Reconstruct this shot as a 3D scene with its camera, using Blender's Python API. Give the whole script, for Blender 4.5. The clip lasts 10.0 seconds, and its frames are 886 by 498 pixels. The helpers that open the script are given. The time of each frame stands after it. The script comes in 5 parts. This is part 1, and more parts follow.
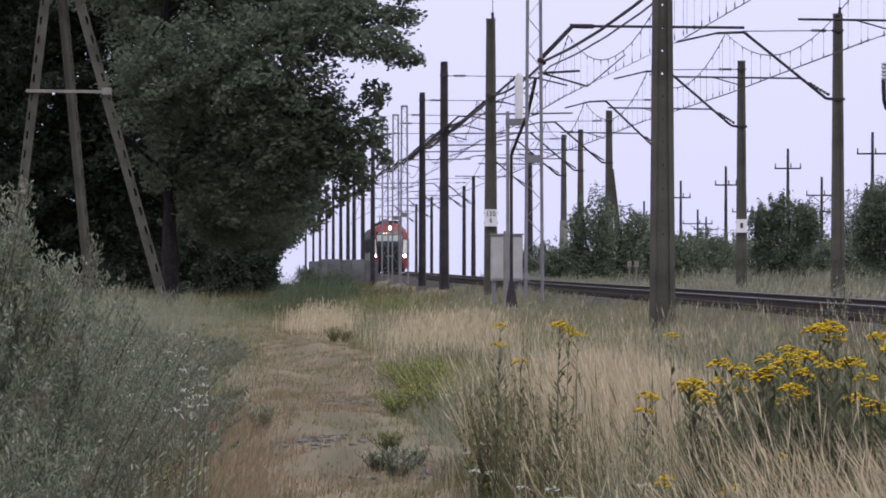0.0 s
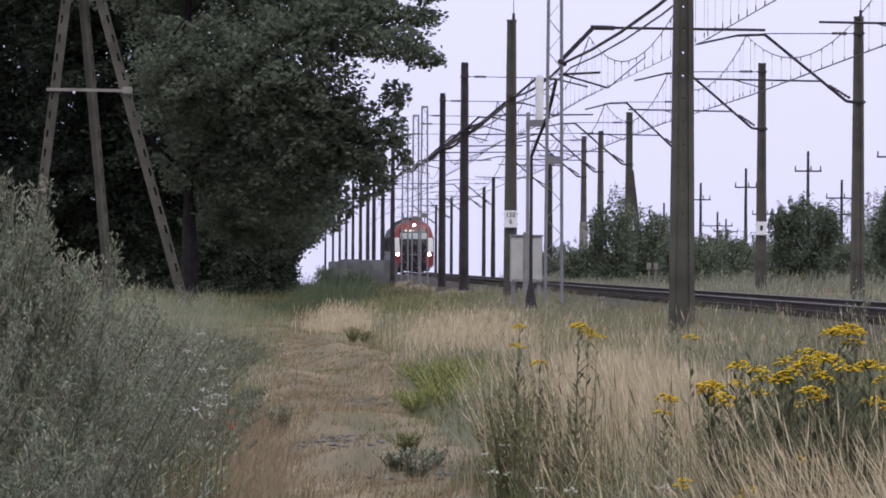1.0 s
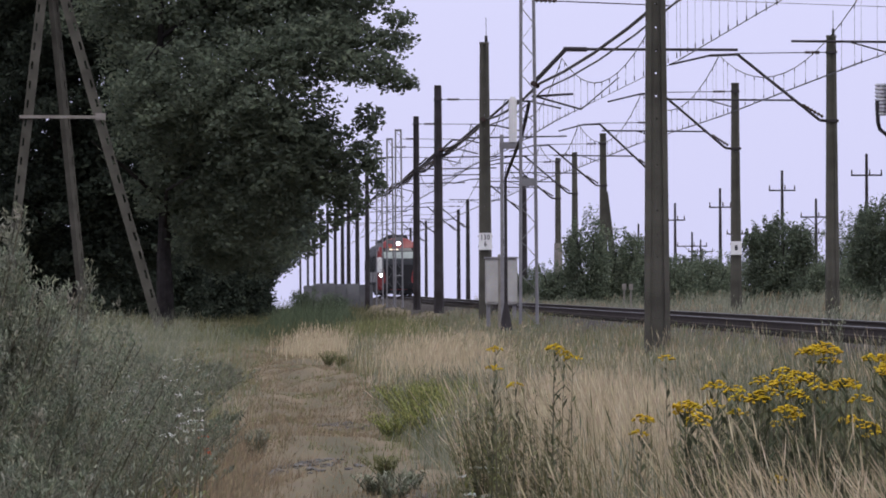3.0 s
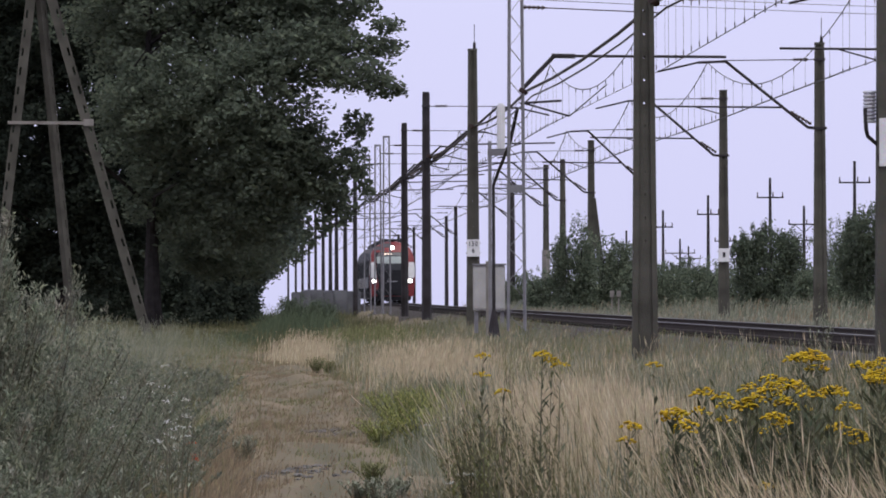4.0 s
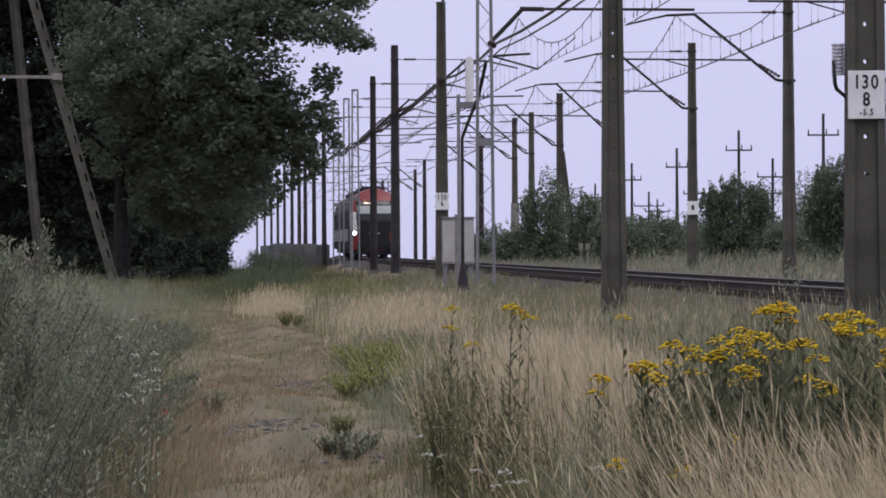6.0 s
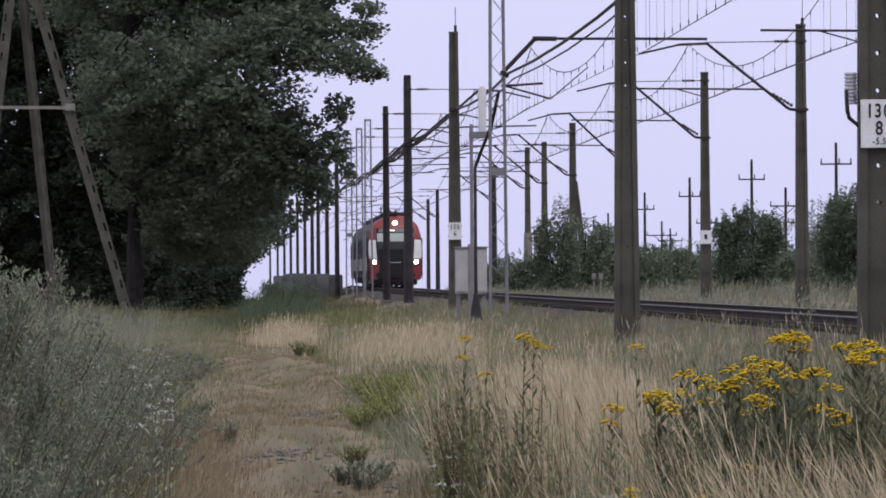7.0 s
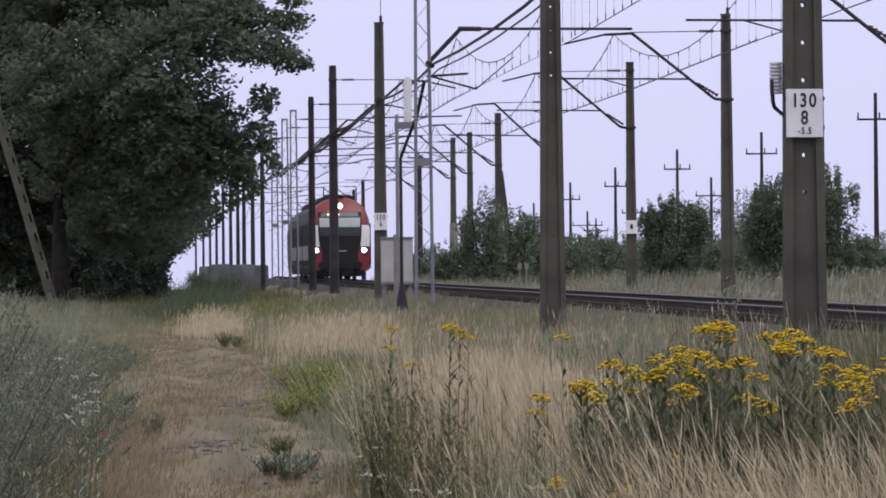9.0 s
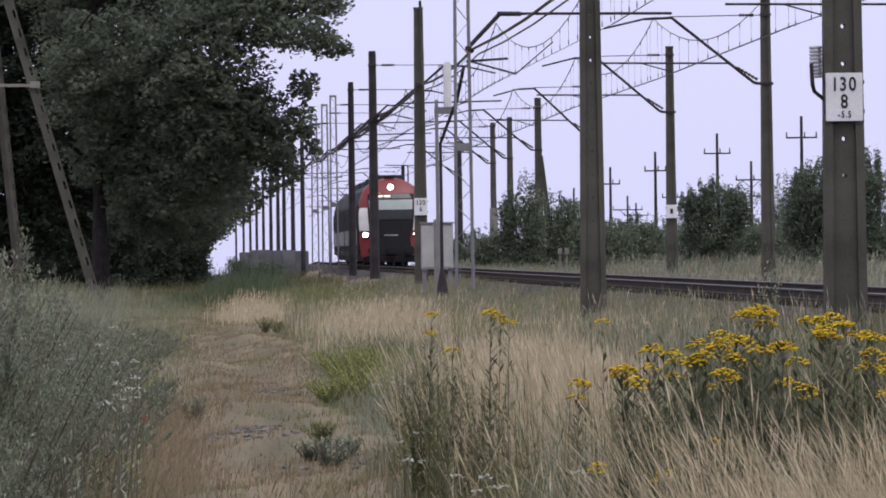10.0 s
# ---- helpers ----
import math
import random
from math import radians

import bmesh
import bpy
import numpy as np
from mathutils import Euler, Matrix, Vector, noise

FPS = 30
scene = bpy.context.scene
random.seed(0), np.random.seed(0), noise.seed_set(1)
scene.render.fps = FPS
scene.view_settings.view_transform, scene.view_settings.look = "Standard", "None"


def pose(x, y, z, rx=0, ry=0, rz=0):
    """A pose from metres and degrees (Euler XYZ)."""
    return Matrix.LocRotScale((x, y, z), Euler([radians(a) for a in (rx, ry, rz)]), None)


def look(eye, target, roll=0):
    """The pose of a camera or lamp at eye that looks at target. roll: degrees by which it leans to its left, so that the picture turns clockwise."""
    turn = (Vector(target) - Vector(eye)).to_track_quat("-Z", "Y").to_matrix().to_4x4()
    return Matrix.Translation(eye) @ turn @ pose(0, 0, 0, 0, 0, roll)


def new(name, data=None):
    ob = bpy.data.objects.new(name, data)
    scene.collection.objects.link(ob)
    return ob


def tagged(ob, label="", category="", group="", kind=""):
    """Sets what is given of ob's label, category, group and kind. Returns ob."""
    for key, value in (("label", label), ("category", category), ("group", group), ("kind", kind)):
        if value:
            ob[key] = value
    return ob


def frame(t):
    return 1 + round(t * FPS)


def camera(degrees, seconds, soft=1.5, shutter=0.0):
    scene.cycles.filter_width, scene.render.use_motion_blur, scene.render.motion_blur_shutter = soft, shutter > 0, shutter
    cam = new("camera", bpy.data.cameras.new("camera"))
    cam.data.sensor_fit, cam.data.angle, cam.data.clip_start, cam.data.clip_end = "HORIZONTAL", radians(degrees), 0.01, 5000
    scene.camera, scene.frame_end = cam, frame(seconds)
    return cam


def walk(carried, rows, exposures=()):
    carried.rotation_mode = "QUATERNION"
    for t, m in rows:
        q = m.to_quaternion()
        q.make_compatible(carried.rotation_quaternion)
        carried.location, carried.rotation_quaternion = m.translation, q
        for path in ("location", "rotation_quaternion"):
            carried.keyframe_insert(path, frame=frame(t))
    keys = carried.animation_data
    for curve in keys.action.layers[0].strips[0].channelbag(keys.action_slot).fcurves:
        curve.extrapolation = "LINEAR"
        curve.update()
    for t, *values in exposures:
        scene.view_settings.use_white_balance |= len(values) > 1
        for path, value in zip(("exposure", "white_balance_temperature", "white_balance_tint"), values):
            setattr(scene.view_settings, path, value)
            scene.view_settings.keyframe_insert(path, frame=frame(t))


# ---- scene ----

EYE = 1.6          # the camera's height over the path
RAIL = 1.0         # top of the rails
STATION = 2.0      # metres of depth to one unit of the stations below
LENS = 16600.0 / 784.0

cam = camera(2 * math.degrees(math.atan(1 / LENS)), 10.0, soft=1.8)
TURNS = [
    (0.0, 0.0863, -1.1866, 0.0000), (0.5, 0.0766, -1.1468, 0.3485), (1.0, 0.0906, -1.0666, 0.3159),
    (1.5, 0.1802, -1.1011, 0.1577), (2.0, 0.2475, -1.2078, 0.0659), (2.5, 0.5376, -1.3523, -0.2068),
    (2.7, 0.2930, -1.2177, -0.2944), (3.8, 0.1926, -1.2749, -0.2564), (4.0, 0.2709, -1.2944, -0.1990),
    (4.5, 0.2334, -1.3222, -0.2033), (5.0, 0.3650, -1.5784, 0.0402), (5.5, 0.0042, -1.3885, -0.2292),
    (5.7, -0.0296, -1.4722, -0.2572), (6.8, 0.1325, -1.4075, -0.4200), (7.0, 0.1671, -1.4048, -0.4225), (7.5, 0.1215, -1.6462, -0.6173),
    (8.0, 0.0143, -1.7388, -0.7269), (8.5, 0.0843, -1.7785, -0.5085), (9.0, 0.1043, -1.8578, -0.5446),
    (9.5, 0.0830, -1.7866, -0.6698), (10.0, 0.0160, -1.6113, -0.7365)]
walk(cam, [(t, pose(0, 0, EYE, 90 + up, 0, turn) @ pose(0, 0, 0, 0, 0, roll)) for t, up, turn, roll in TURNS],
     exposures=[(0.0, 0.16), (0.5, 0.2), (1.0, 0.22), (1.5, 0.17), (2.0, 0.12), (2.5, -0.06), (2.8, 0.0), (4.5, -0.02), (5.5, -0.12), (7.0, 0.0), (7.5, 0.04), (9.0, 0.03), (10.0, 0.07)])

# ---- overcast evening sky and a wide, weak sun ----
world = bpy.data.worlds.new("world")
scene.world = world
world.use_nodes = True
wn = world.node_tree
wn.nodes.clear()
sky = wn.nodes.new("ShaderNodeTexSky")
sky.sky_type, sky.sun_disc, sky.sun_elevation, sky.sun_rotation = "NISHITA", False, radians(61), radians(150)
# an overcast sky is about three times as bright overhead as at the horizon
place = wn.nodes.new("ShaderNodeTexCoord")
mapping = wn.nodes.new("ShaderNodeMapping")
mapping.inputs["Rotation"].default_value = (0, radians(90), 0)
climb = wn.nodes.new("ShaderNodeTexGradient")
lift = wn.nodes.new("ShaderNodeMapRange")
lift.inputs[1].default_value, lift.inputs[2].default_value = 0.0, 1.0
lift.inputs[3].default_value, lift.inputs[4].default_value = 0.1, 0.225
wn.links.new(place.outputs["Generated"], mapping.inputs[0])
wn.links.new(mapping.outputs[0], climb.inputs[0])
wn.links.new(climb.outputs["Fac"], lift.inputs[0])
cloud = wn.nodes.new("ShaderNodeMix")
cloud.data_type = "RGBA"
cloud.inputs[0].default_value = 0.93
deck = wn.nodes.new("ShaderNodeMix")
deck.data_type = "RGBA"
deck.inputs[6].default_value = (6.88, 6.86, 9.85, 1)
deck.inputs[7].default_value = (7.1, 7.1, 8.3, 1)
tone = wn.nodes.new("ShaderNodeMapRange")
tone.inputs[1].default_value, tone.inputs[2].default_value = 0.05, 0.4
wn.links.new(climb.outputs["Fac"], tone.inputs[0])
wn.links.new(tone.outputs[0], deck.inputs[0])
wn.links.new(deck.outputs[2], cloud.inputs[7])
background = wn.nodes.new("ShaderNodeBackground")
wn.links.new(lift.outputs[0], background.inputs[1])
wout = wn.nodes.new("ShaderNodeOutputWorld")
wn.links.new(sky.outputs[0], cloud.inputs[6])
wn.links.new(cloud.outputs[2], background.inputs[0])
wn.links.new(background.outputs[0], wout.inputs[0])
sun_data = bpy.data.lights.new("sun", "SUN")
sun_data.energy, sun_data.angle, sun_data.color = 1.3, radians(30), (1.0, 0.98, 0.93)
sun = new("sun", sun_data)
sun.matrix_world = look((50, -25, 180), (0, 60, 0))


# ---- materials ----
def surface(name, colour, other=None, scale=8.0, rough=0.8, metal=0.0, bump=0.2, fine=60.0, island=0.0, third=None, along=1.0):
    """A surface whose colour wanders between two or three tones, with grain and relief."""
    m = bpy.data.materials.new(name)
    m.use_nodes = True
    t = m.node_tree
    n, ln = t.nodes, t.links
    p = n["Principled BSDF"]
    p.inputs["Roughness"].default_value, p.inputs["Metallic"].default_value = rough, metal
    p.inputs["Specular IOR Level"].default_value = 0.06 if rough >= 0.6 else 0.3
    other = other or tuple(c * 0.7 for c in colour)
    co = n.new("ShaderNodeTexCoord")
    big, small = n.new("ShaderNodeTexNoise"), n.new("ShaderNodeTexNoise")
    big.inputs["Scale"].default_value, big.inputs["Detail"].default_value = scale, 4
    small.inputs["Scale"].default_value, small.inputs["Detail"].default_value = fine, 3
    stretch = n.new("ShaderNodeMapping")
    stretch.inputs["Scale"].default_value = (1, along, 1)
    ln.new(co.outputs["Object"], stretch.inputs[0])
    ln.new(stretch.outputs[0], big.inputs["Vector"])
    ln.new(co.outputs["Object"], small.inputs["Vector"])
    ramp = n.new("ShaderNodeValToRGB")
    ramp.color_ramp.elements[0].position, ramp.color_ramp.elements[1].position = 0.32, 0.68
    ramp.color_ramp.elements[0].color, ramp.color_ramp.elements[1].color = (*other, 1), (*colour, 1)
    if third:
        e = ramp.color_ramp.elements.new(0.9)
        e.color = (*third, 1)
    if island:
        geo = n.new("ShaderNodeNewGeometry")
        mixer = n.new("ShaderNodeMix")
        mixer.inputs[0].default_value = island
        ln.new(big.outputs["Fac"], mixer.inputs[2])
        ln.new(geo.outputs["Random Per Island"], mixer.inputs[3])
        ln.new(mixer.outputs[0], ramp.inputs[0])
    else:
        ln.new(big.outputs["Fac"], ramp.inputs[0])
    grain = n.new("ShaderNodeMix")
    grain.data_type, grain.blend_type = "RGBA", "MULTIPLY"
    grain.inputs[0].default_value = 0.35
    ln.new(ramp.outputs[0], grain.inputs[6])
    ln.new(small.outputs["Color"], grain.inputs[7])
    ln.new(grain.outputs[2], p.inputs["Base Color"])
    if bump:
        b = n.new("ShaderNodeBump")
        b.inputs["Strength"].default_value, b.inputs["Distance"].default_value = bump, 0.02
        ln.new(small.outputs["Fac"], b.inputs["Height"])
        ln.new(b.outputs[0], p.inputs["Normal"])
    return m


def leafy(name, colour, other, third=None, clear=0.25, scale=0.6, rough=0.7):
    """Leaves and blades: each its own tone, some light passing through."""
    m = surface(name, colour, other, scale, rough, 0.0, 0.0, 12.0, 0.7, third)
    t = m.node_tree
    p = t.nodes["Principled BSDF"]
    thin = t.nodes.new("ShaderNodeBsdfTranslucent")
    mix = t.nodes.new("ShaderNodeMixShader")
    mix.inputs[0].default_value = clear
    src = p.inputs["Base Color"].links[0].from_socket
    t.links.new(src, thin.inputs[0])
    t.links.new(p.outputs[0], mix.inputs[1])
    t.links.new(thin.outputs[0], mix.inputs[2])
    t.links.new(mix.outputs[0], t.nodes["Material Output"].inputs[0])
    return m


def plain(name, colour, rough=0.5, metal=0.0):
    return surface(name, colour, tuple(c * 0.85 for c in colour), 3.0, rough, metal, 0.05, 40.0)


def glow(name, colour, strength):
    m = bpy.data.materials.new(name)
    m.use_nodes = True
    p = m.node_tree.nodes["Principled BSDF"]
    p.inputs["Emission Color"].default_value = (*colour, 1)
    p.inputs["Emission Strength"].default_value = strength
    return m


STONE = surface("grey_rubble", (0.16, 0.15, 0.14), (0.09, 0.085, 0.08), 6.0, 0.9, 0, 0.5, 30.0, 0.5)
EARTH = surface("dry_earth", (0.20, 0.157, 0.105), (0.105, 0.095, 0.062), 1.7, 0.95, 0, 0.8, 7.0, third=(0.07, 0.066, 0.058), along=0.05)
CONCRETE = surface("weathered_concrete", (0.110, 0.105, 0.090), (0.064, 0.061, 0.052), 1.4, 0.9, 0, 0.35, 30.0)
GREY_CONCRETE = surface("grey_platform_concrete", (0.17, 0.17, 0.18), (0.10, 0.10, 0.11), 0.9, 0.9, 0, 0.35, 12.0)
PALE_CONCRETE = surface("pale_concrete", (0.27, 0.25, 0.23), (0.18, 0.165, 0.15), 1.6, 0.9, 0, 0.35, 30.0)
DARK_STEEL = surface("dark_painted_steel", (0.06, 0.055, 0.06), (0.035, 0.03, 0.03), 2.0, 0.6, 0.3, 0.1, 40.0)
ZINC = surface("galvanised_steel", (0.27, 0.265, 0.28), (0.19, 0.185, 0.20), 3.0, 0.6, 0.3, 0.1, 40.0)
WIRE = surface("weathered_copper_wire", (0.05, 0.045, 0.045), (0.03, 0.03, 0.03), 3.0, 0.6, 0.4, 0.0, 40.0)
INSULATOR = plain("brown_porcelain", (0.05, 0.03, 0.025), 0.25)
PALE_PORCELAIN = surface("pale_weathered_porcelain", (0.58, 0.57, 0.62), (0.44, 0.43, 0.48), 6.0, 0.5, 0.0, 0.1, 40.0)
RAIL_STEEL = surface("rusty_rail", (0.055, 0.042, 0.036), (0.035, 0.028, 0.026), 4.0, 0.8, 0.0, 0.2, 60.0)
RAIL_HEAD = surface("worn_rail_head", (0.16, 0.155, 0.155), (0.10, 0.095, 0.095), 4.0, 0.55, 0.5, 0.05, 60.0)
TIMBER = surface("tarred_sleeper", (0.04, 0.034, 0.03), (0.022, 0.02, 0.018), 5.0, 0.85, 0, 0.3, 50.0)
BALLAST = surface("dark_ballast", (0.075, 0.066, 0.06), (0.04, 0.036, 0.033), 9.0, 0.95, 0, 0.8, 26.0, 0.5)
SIGN_WHITE = plain("white_sign_enamel", (0.78, 0.77, 0.78), 0.4)
SIGN_BLACK = plain("black_sign_paint", (0.02, 0.02, 0.025), 0.5)
BOX_GREY = surface("grey_cabinet_paint", (0.45, 0.44, 0.43), (0.36, 0.35, 0.34), 2.0, 0.6, 0.0, 0.05, 30.0)
TRAIN_RED = plain("red_train_paint", (0.205, 0.026, 0.028), 0.35)
TRAIN_WHITE = plain("white_train_paint", (0.72, 0.71, 0.70), 0.3)
TRAIN_GREY = plain("grey_train_paint", (0.05, 0.052, 0.058), 0.62)
PANEL_GREY = plain("pale_grey_panel", (0.34, 0.34, 0.35), 0.7)
DISPLAY_GREY = plain("grey_display_glass", (0.13, 0.125, 0.125), 0.4)
TRAIN_DARK = plain("black_train_underframe", (0.025, 0.025, 0.028), 0.6)
# side glass kept dark and matte, so no sky reflection shows
TRAIN_WINDOW = plain("matte_side_window", (0.035, 0.04, 0.045), 0.65)
TRAIN_GLASS = plain("dark_train_glass", (0.03, 0.035, 0.04), 0.15)
BLIND = plain("pale_sun_blind", (0.40, 0.44, 0.42), 0.6)
LAMP = glow("headlamp_glow", (1.0, 0.97, 0.93), 8.0)
AMBER_GLOW = glow("amber_display_glow", (1.0, 0.55, 0.12), 0.8)
AMBER = plain("amber_lens", (0.8, 0.3, 0.05), 0.3)
BARK = surface("dark_bark", (0.038, 0.034, 0.034), (0.018, 0.016, 0.016), 3.0, 0.95, 0, 0.8, 16.0)
LEAF = leafy("tree_leaf", (0.137, 0.162, 0.116), (0.104, 0.126, 0.092), (0.17, 0.194, 0.13), 0.42, 0.5, 0.95)
# darker copy of the tree leaf: deep shade put into the colour
LEAF_SHADED = leafy("shaded_tree_leaf", (0.047, 0.058, 0.044), (0.030, 0.039, 0.030), (0.065, 0.077, 0.054), 0.35, 0.5, 0.95)
# paler, greyer leaf for far trees: distance haze put into the colour
LEAF_HAZY = leafy("hazy_tree_leaf", (0.15, 0.18, 0.145), (0.10, 0.125, 0.105), (0.185, 0.215, 0.155), 0.3, 0.5, 0.95)
BUSH = leafy("shrub_leaf", (0.165, 0.195, 0.135), (0.10, 0.125, 0.09), (0.225, 0.255, 0.17), 0.3, 0.6, 0.95)
DARK_BUSH = leafy("dark_shrub_leaf", (0.135, 0.165, 0.115), (0.10, 0.122, 0.09), (0.17, 0.20, 0.135), 0.3, 0.6, 0.95)
HERB = leafy("dark_herb_leaf", (0.092, 0.118, 0.070), (0.062, 0.080, 0.048), (0.12, 0.148, 0.085), 0.2)
MUGWORT = leafy("mugwort_leaf", (0.245, 0.26, 0.19), (0.13, 0.145, 0.105), (0.35, 0.36, 0.27), 0.25, 1.2)
STRAW = leafy("dry_straw", (0.60, 0.50, 0.335), (0.40, 0.33, 0.22), (0.72, 0.62, 0.44), 0.3)
BROWN_GRASS = leafy("brown_dry_grass", (0.30, 0.23, 0.15), (0.185, 0.15, 0.102), (0.36, 0.275, 0.17), 0.3)
GREEN_GRASS = leafy("green_grass", (0.205, 0.21, 0.095), (0.125, 0.132, 0.062), (0.28, 0.275, 0.14), 0.3)
SAGE = leafy("grey_green_weed", (0.28, 0.29, 0.215), (0.17, 0.18, 0.135), (0.37, 0.375, 0.285), 0.25)
OLIVE = leafy("dark_olive_weed", (0.145, 0.142, 0.07), (0.085, 0.085, 0.045), (0.20, 0.19, 0.10), 0.25)
FRESH = leafy("fresh_green_herb", (0.32, 0.34, 0.11), (0.21, 0.23, 0.08), (0.40, 0.41, 0.15), 0.3)
STEM = leafy("weed_stem", (0.15, 0.145, 0.10), (0.08, 0.08, 0.055), (0.22, 0.20, 0.14), 0.15)
TANSY_LEAF = leafy("tansy_leaf", (0.135, 0.145, 0.088), (0.08, 0.09, 0.055), (0.185, 0.19, 0.12), 0.25)
YELLOW = leafy("yellow_flower", (0.62, 0.42, 0.02), (0.40, 0.27, 0.02), (0.7, 0.5, 0.04), 0.2)
WHITE_FLOWER = leafy("white_flower", (0.6, 0.6, 0.56), (0.42, 0.43, 0.38), (0.7, 0.7, 0.66), 0.2)
POPPY = leafy("red_flower", (0.5, 0.08, 0.03), (0.4, 0.06, 0.03), None, 0.2)


# ---- building helpers ----
def link_mesh(name, verts, faces, material):
    me = bpy.data.meshes.new(name)
    me.from_pydata(verts, [], faces)
    me.materials.append(material)
    me.update()
    return me


def part(name, bm, material, parent=None, label=""):
    """One bmesh as one mesh object, under a thing or a part."""
    bmesh.ops.recalc_face_normals(bm, faces=bm.faces)
    me = bpy.data.meshes.new(name)
    bm.to_mesh(me)
    bm.free()
    me.materials.append(material)
    ob = new(name, me)
    if parent:
        ob.parent = parent
    return tagged(ob, label)


def thing(name, at, label, category, group="", kind="", turn=0.0):
    ob = new(name)
    ob.empty_display_size = 0.1
    ob.matrix_basis = pose(at[0], at[1] * STATION, at[2], 0, 0, turn)
    return tagged(ob, label, category, group, kind)


def box(bm, x0, x1, y0, y1, z0, z1, bevel=0.0):
    out = bmesh.ops.create_cube(bm, size=1.0)
    for v in out["verts"]:
        v.co = ((x0 + x1) / 2 + v.co.x * (x1 - x0), (y0 + y1) / 2 + v.co.y * (y1 - y0), (z0 + z1) / 2 + v.co.z * (z1 - z0))
    if bevel:
        edges = {e for v in out["verts"] for e in v.link_edges}
        bmesh.ops.bevel(bm, geom=list(edges), offset=bevel, segments=2, affect="EDGES")
    return out["verts"]


def rod(bm, a, b, ra, rb=None, sides=6):
    """A round bar from a to b."""
    a, b = Vector(a), Vector(b)
    rb = ra if rb is None else rb
    d = b - a
    m = Matrix.Translation((a + b) / 2) @ d.to_track_quat("Z", "Y").to_matrix().to_4x4()
    bmesh.ops.create_cone(bm, cap_ends=True, segments=sides, radius1=ra, radius2=rb, depth=d.length, matrix=m)


def beam(bm, a, b, w, h):
    """A square bar from a to b."""
    a, b = Vector(a), Vector(b)
    d = b - a
    m = Matrix.Translation((a + b) / 2) @ d.to_track_quat("Z", "Y").to_matrix().to_4x4() @ Matrix.Diagonal((w, h, d.length, 1))
    bmesh.ops.create_cube(bm, size=1.0, matrix=m)


def chain(bm, points, r, sides=4):
    """One round cable through all the points."""
    points = [Vector(p) for p in points]
    rings = []
    for i, p in enumerate(points):
        d = (points[min(i + 1, len(points) - 1)] - points[max(i - 1, 0)]).normalized()
        side = d.cross(Vector((0, 0, 1)) if abs(d.z) < 0.9 else Vector((0, 1, 0))).normalized()
        up = side.cross(d)
        rings.append([bm.verts.new(p + (side * math.cos(q) + up * math.sin(q)) * r) for q in (6.2832 * k / sides for k in range(sides))])
    for a, b in zip(rings[:-1], rings[1:]):
        for k in range(sides):
            bm.faces.new((a[k], a[(k + 1) % sides], b[(k + 1) % sides], b[k]))
    bm.faces.new(rings[0])
    bm.faces.new(rings[-1])


def smooth(e0, e1, x):
    s = np.clip((x - e0) / (e1 - e0), 0, 1)
    return s * s * (3 - 2 * s)


def track_x(y, base):
    """The tracks bend slightly to the right in the distance. y in metres."""
    return base + 0.00425 * np.clip(y - 410, 0, 900)


def grade(y):
    """Line and land dropped in the distance to fit the camera's view. y in metres."""
    return -0.3 * smooth(680, 750, y) - 5.0 * smooth(800, 1300, y)


TRACK_1, TRACK_2 = 9.6, 14.5


def ground_z(x, y):
    """Path low, verge rising to the formation, field beyond. y in metres."""
    y = np.asarray(y, float) / STATION
    x = np.asarray(x, float) - 0.0085 * np.clip(y - 205, 0, 600)
    z = 0.22 * smooth(1.6, 6.2, x) + 0.40 * smooth(6.4, 7.9, x) - 0.22 * smooth(11.5, 12.6, x) + 0.28 * smooth(16.3, 18.5, x)
    z = z + 0.25 * smooth(-0.8, -6.0, x)
    z = z + 0.05 * np.sin(x * 2.1 + y * 0.13) + 0.04 * np.sin(y * 0.31 + x * 0.7) * smooth(20, 60, y)
    z = z + grade(y * STATION)
    near = smooth(24, 32, y) * (1 - smooth(130, 160, y)) * smooth(-3, -1.5, x) * (1 - smooth(5, 6, x))
    z = z + near * (0.025 * np.sin(x * 5.3 + np.sin(y * 0.9) * 1.3) + 0.03 * np.sin(y * 0.83 + x * 2.7) * np.sin(x * 3.1 + 1.0) + 0.018 * np.sin(y * 2.1 - x * 6.0))
    return z


# ---- ground ----
def build_ground():
    xs = np.concatenate([[-2500, -900, -300, -120, -60, -40, -30], np.arange(-24, -3, 0.5), np.arange(-3, 6, 0.18), np.arange(6, 40.1, 0.5), [45, 52, 60, 80, 130, 300, 900, 2500]])
    ys = STATION * np.concatenate([[-400, -100, -40, -20], np.arange(-10, 26, 1.5), np.arange(26, 130, 0.4), np.arange(130, 200, 1.5), np.arange(200, 640, 12.0), [700, 900, 1400, 2250]])
    gx, gy = np.meshgrid(xs, ys)
    gz = ground_z(gx, gy)
    far = (np.abs(gx) > 100) | (gy > 1300)
    gz = np.where(gy > 1300, -9.0, np.where(far, 0.4, gz))
    nx = len(xs)
    faces = [(j * nx + i, j * nx + i + 1, (j + 1) * nx + i + 1, (j + 1) * nx + i) for j in range(len(ys) - 1) for i in range(nx - 1)]
    ob = new("ground", link_mesh("ground", np.stack([gx, gy, gz], -1).reshape(-1, 3).tolist(), faces, EARTH))
    for p in ob.data.polygons:
        p.use_smooth = True
    tagged(ob, "dry trodden earth and verge beside the railway", "ground", kind="structure")


build_ground()

TRACK_Y = STATION * np.concatenate([np.arange(20, 240, 10.0), np.arange(240, 661, 20.0)])


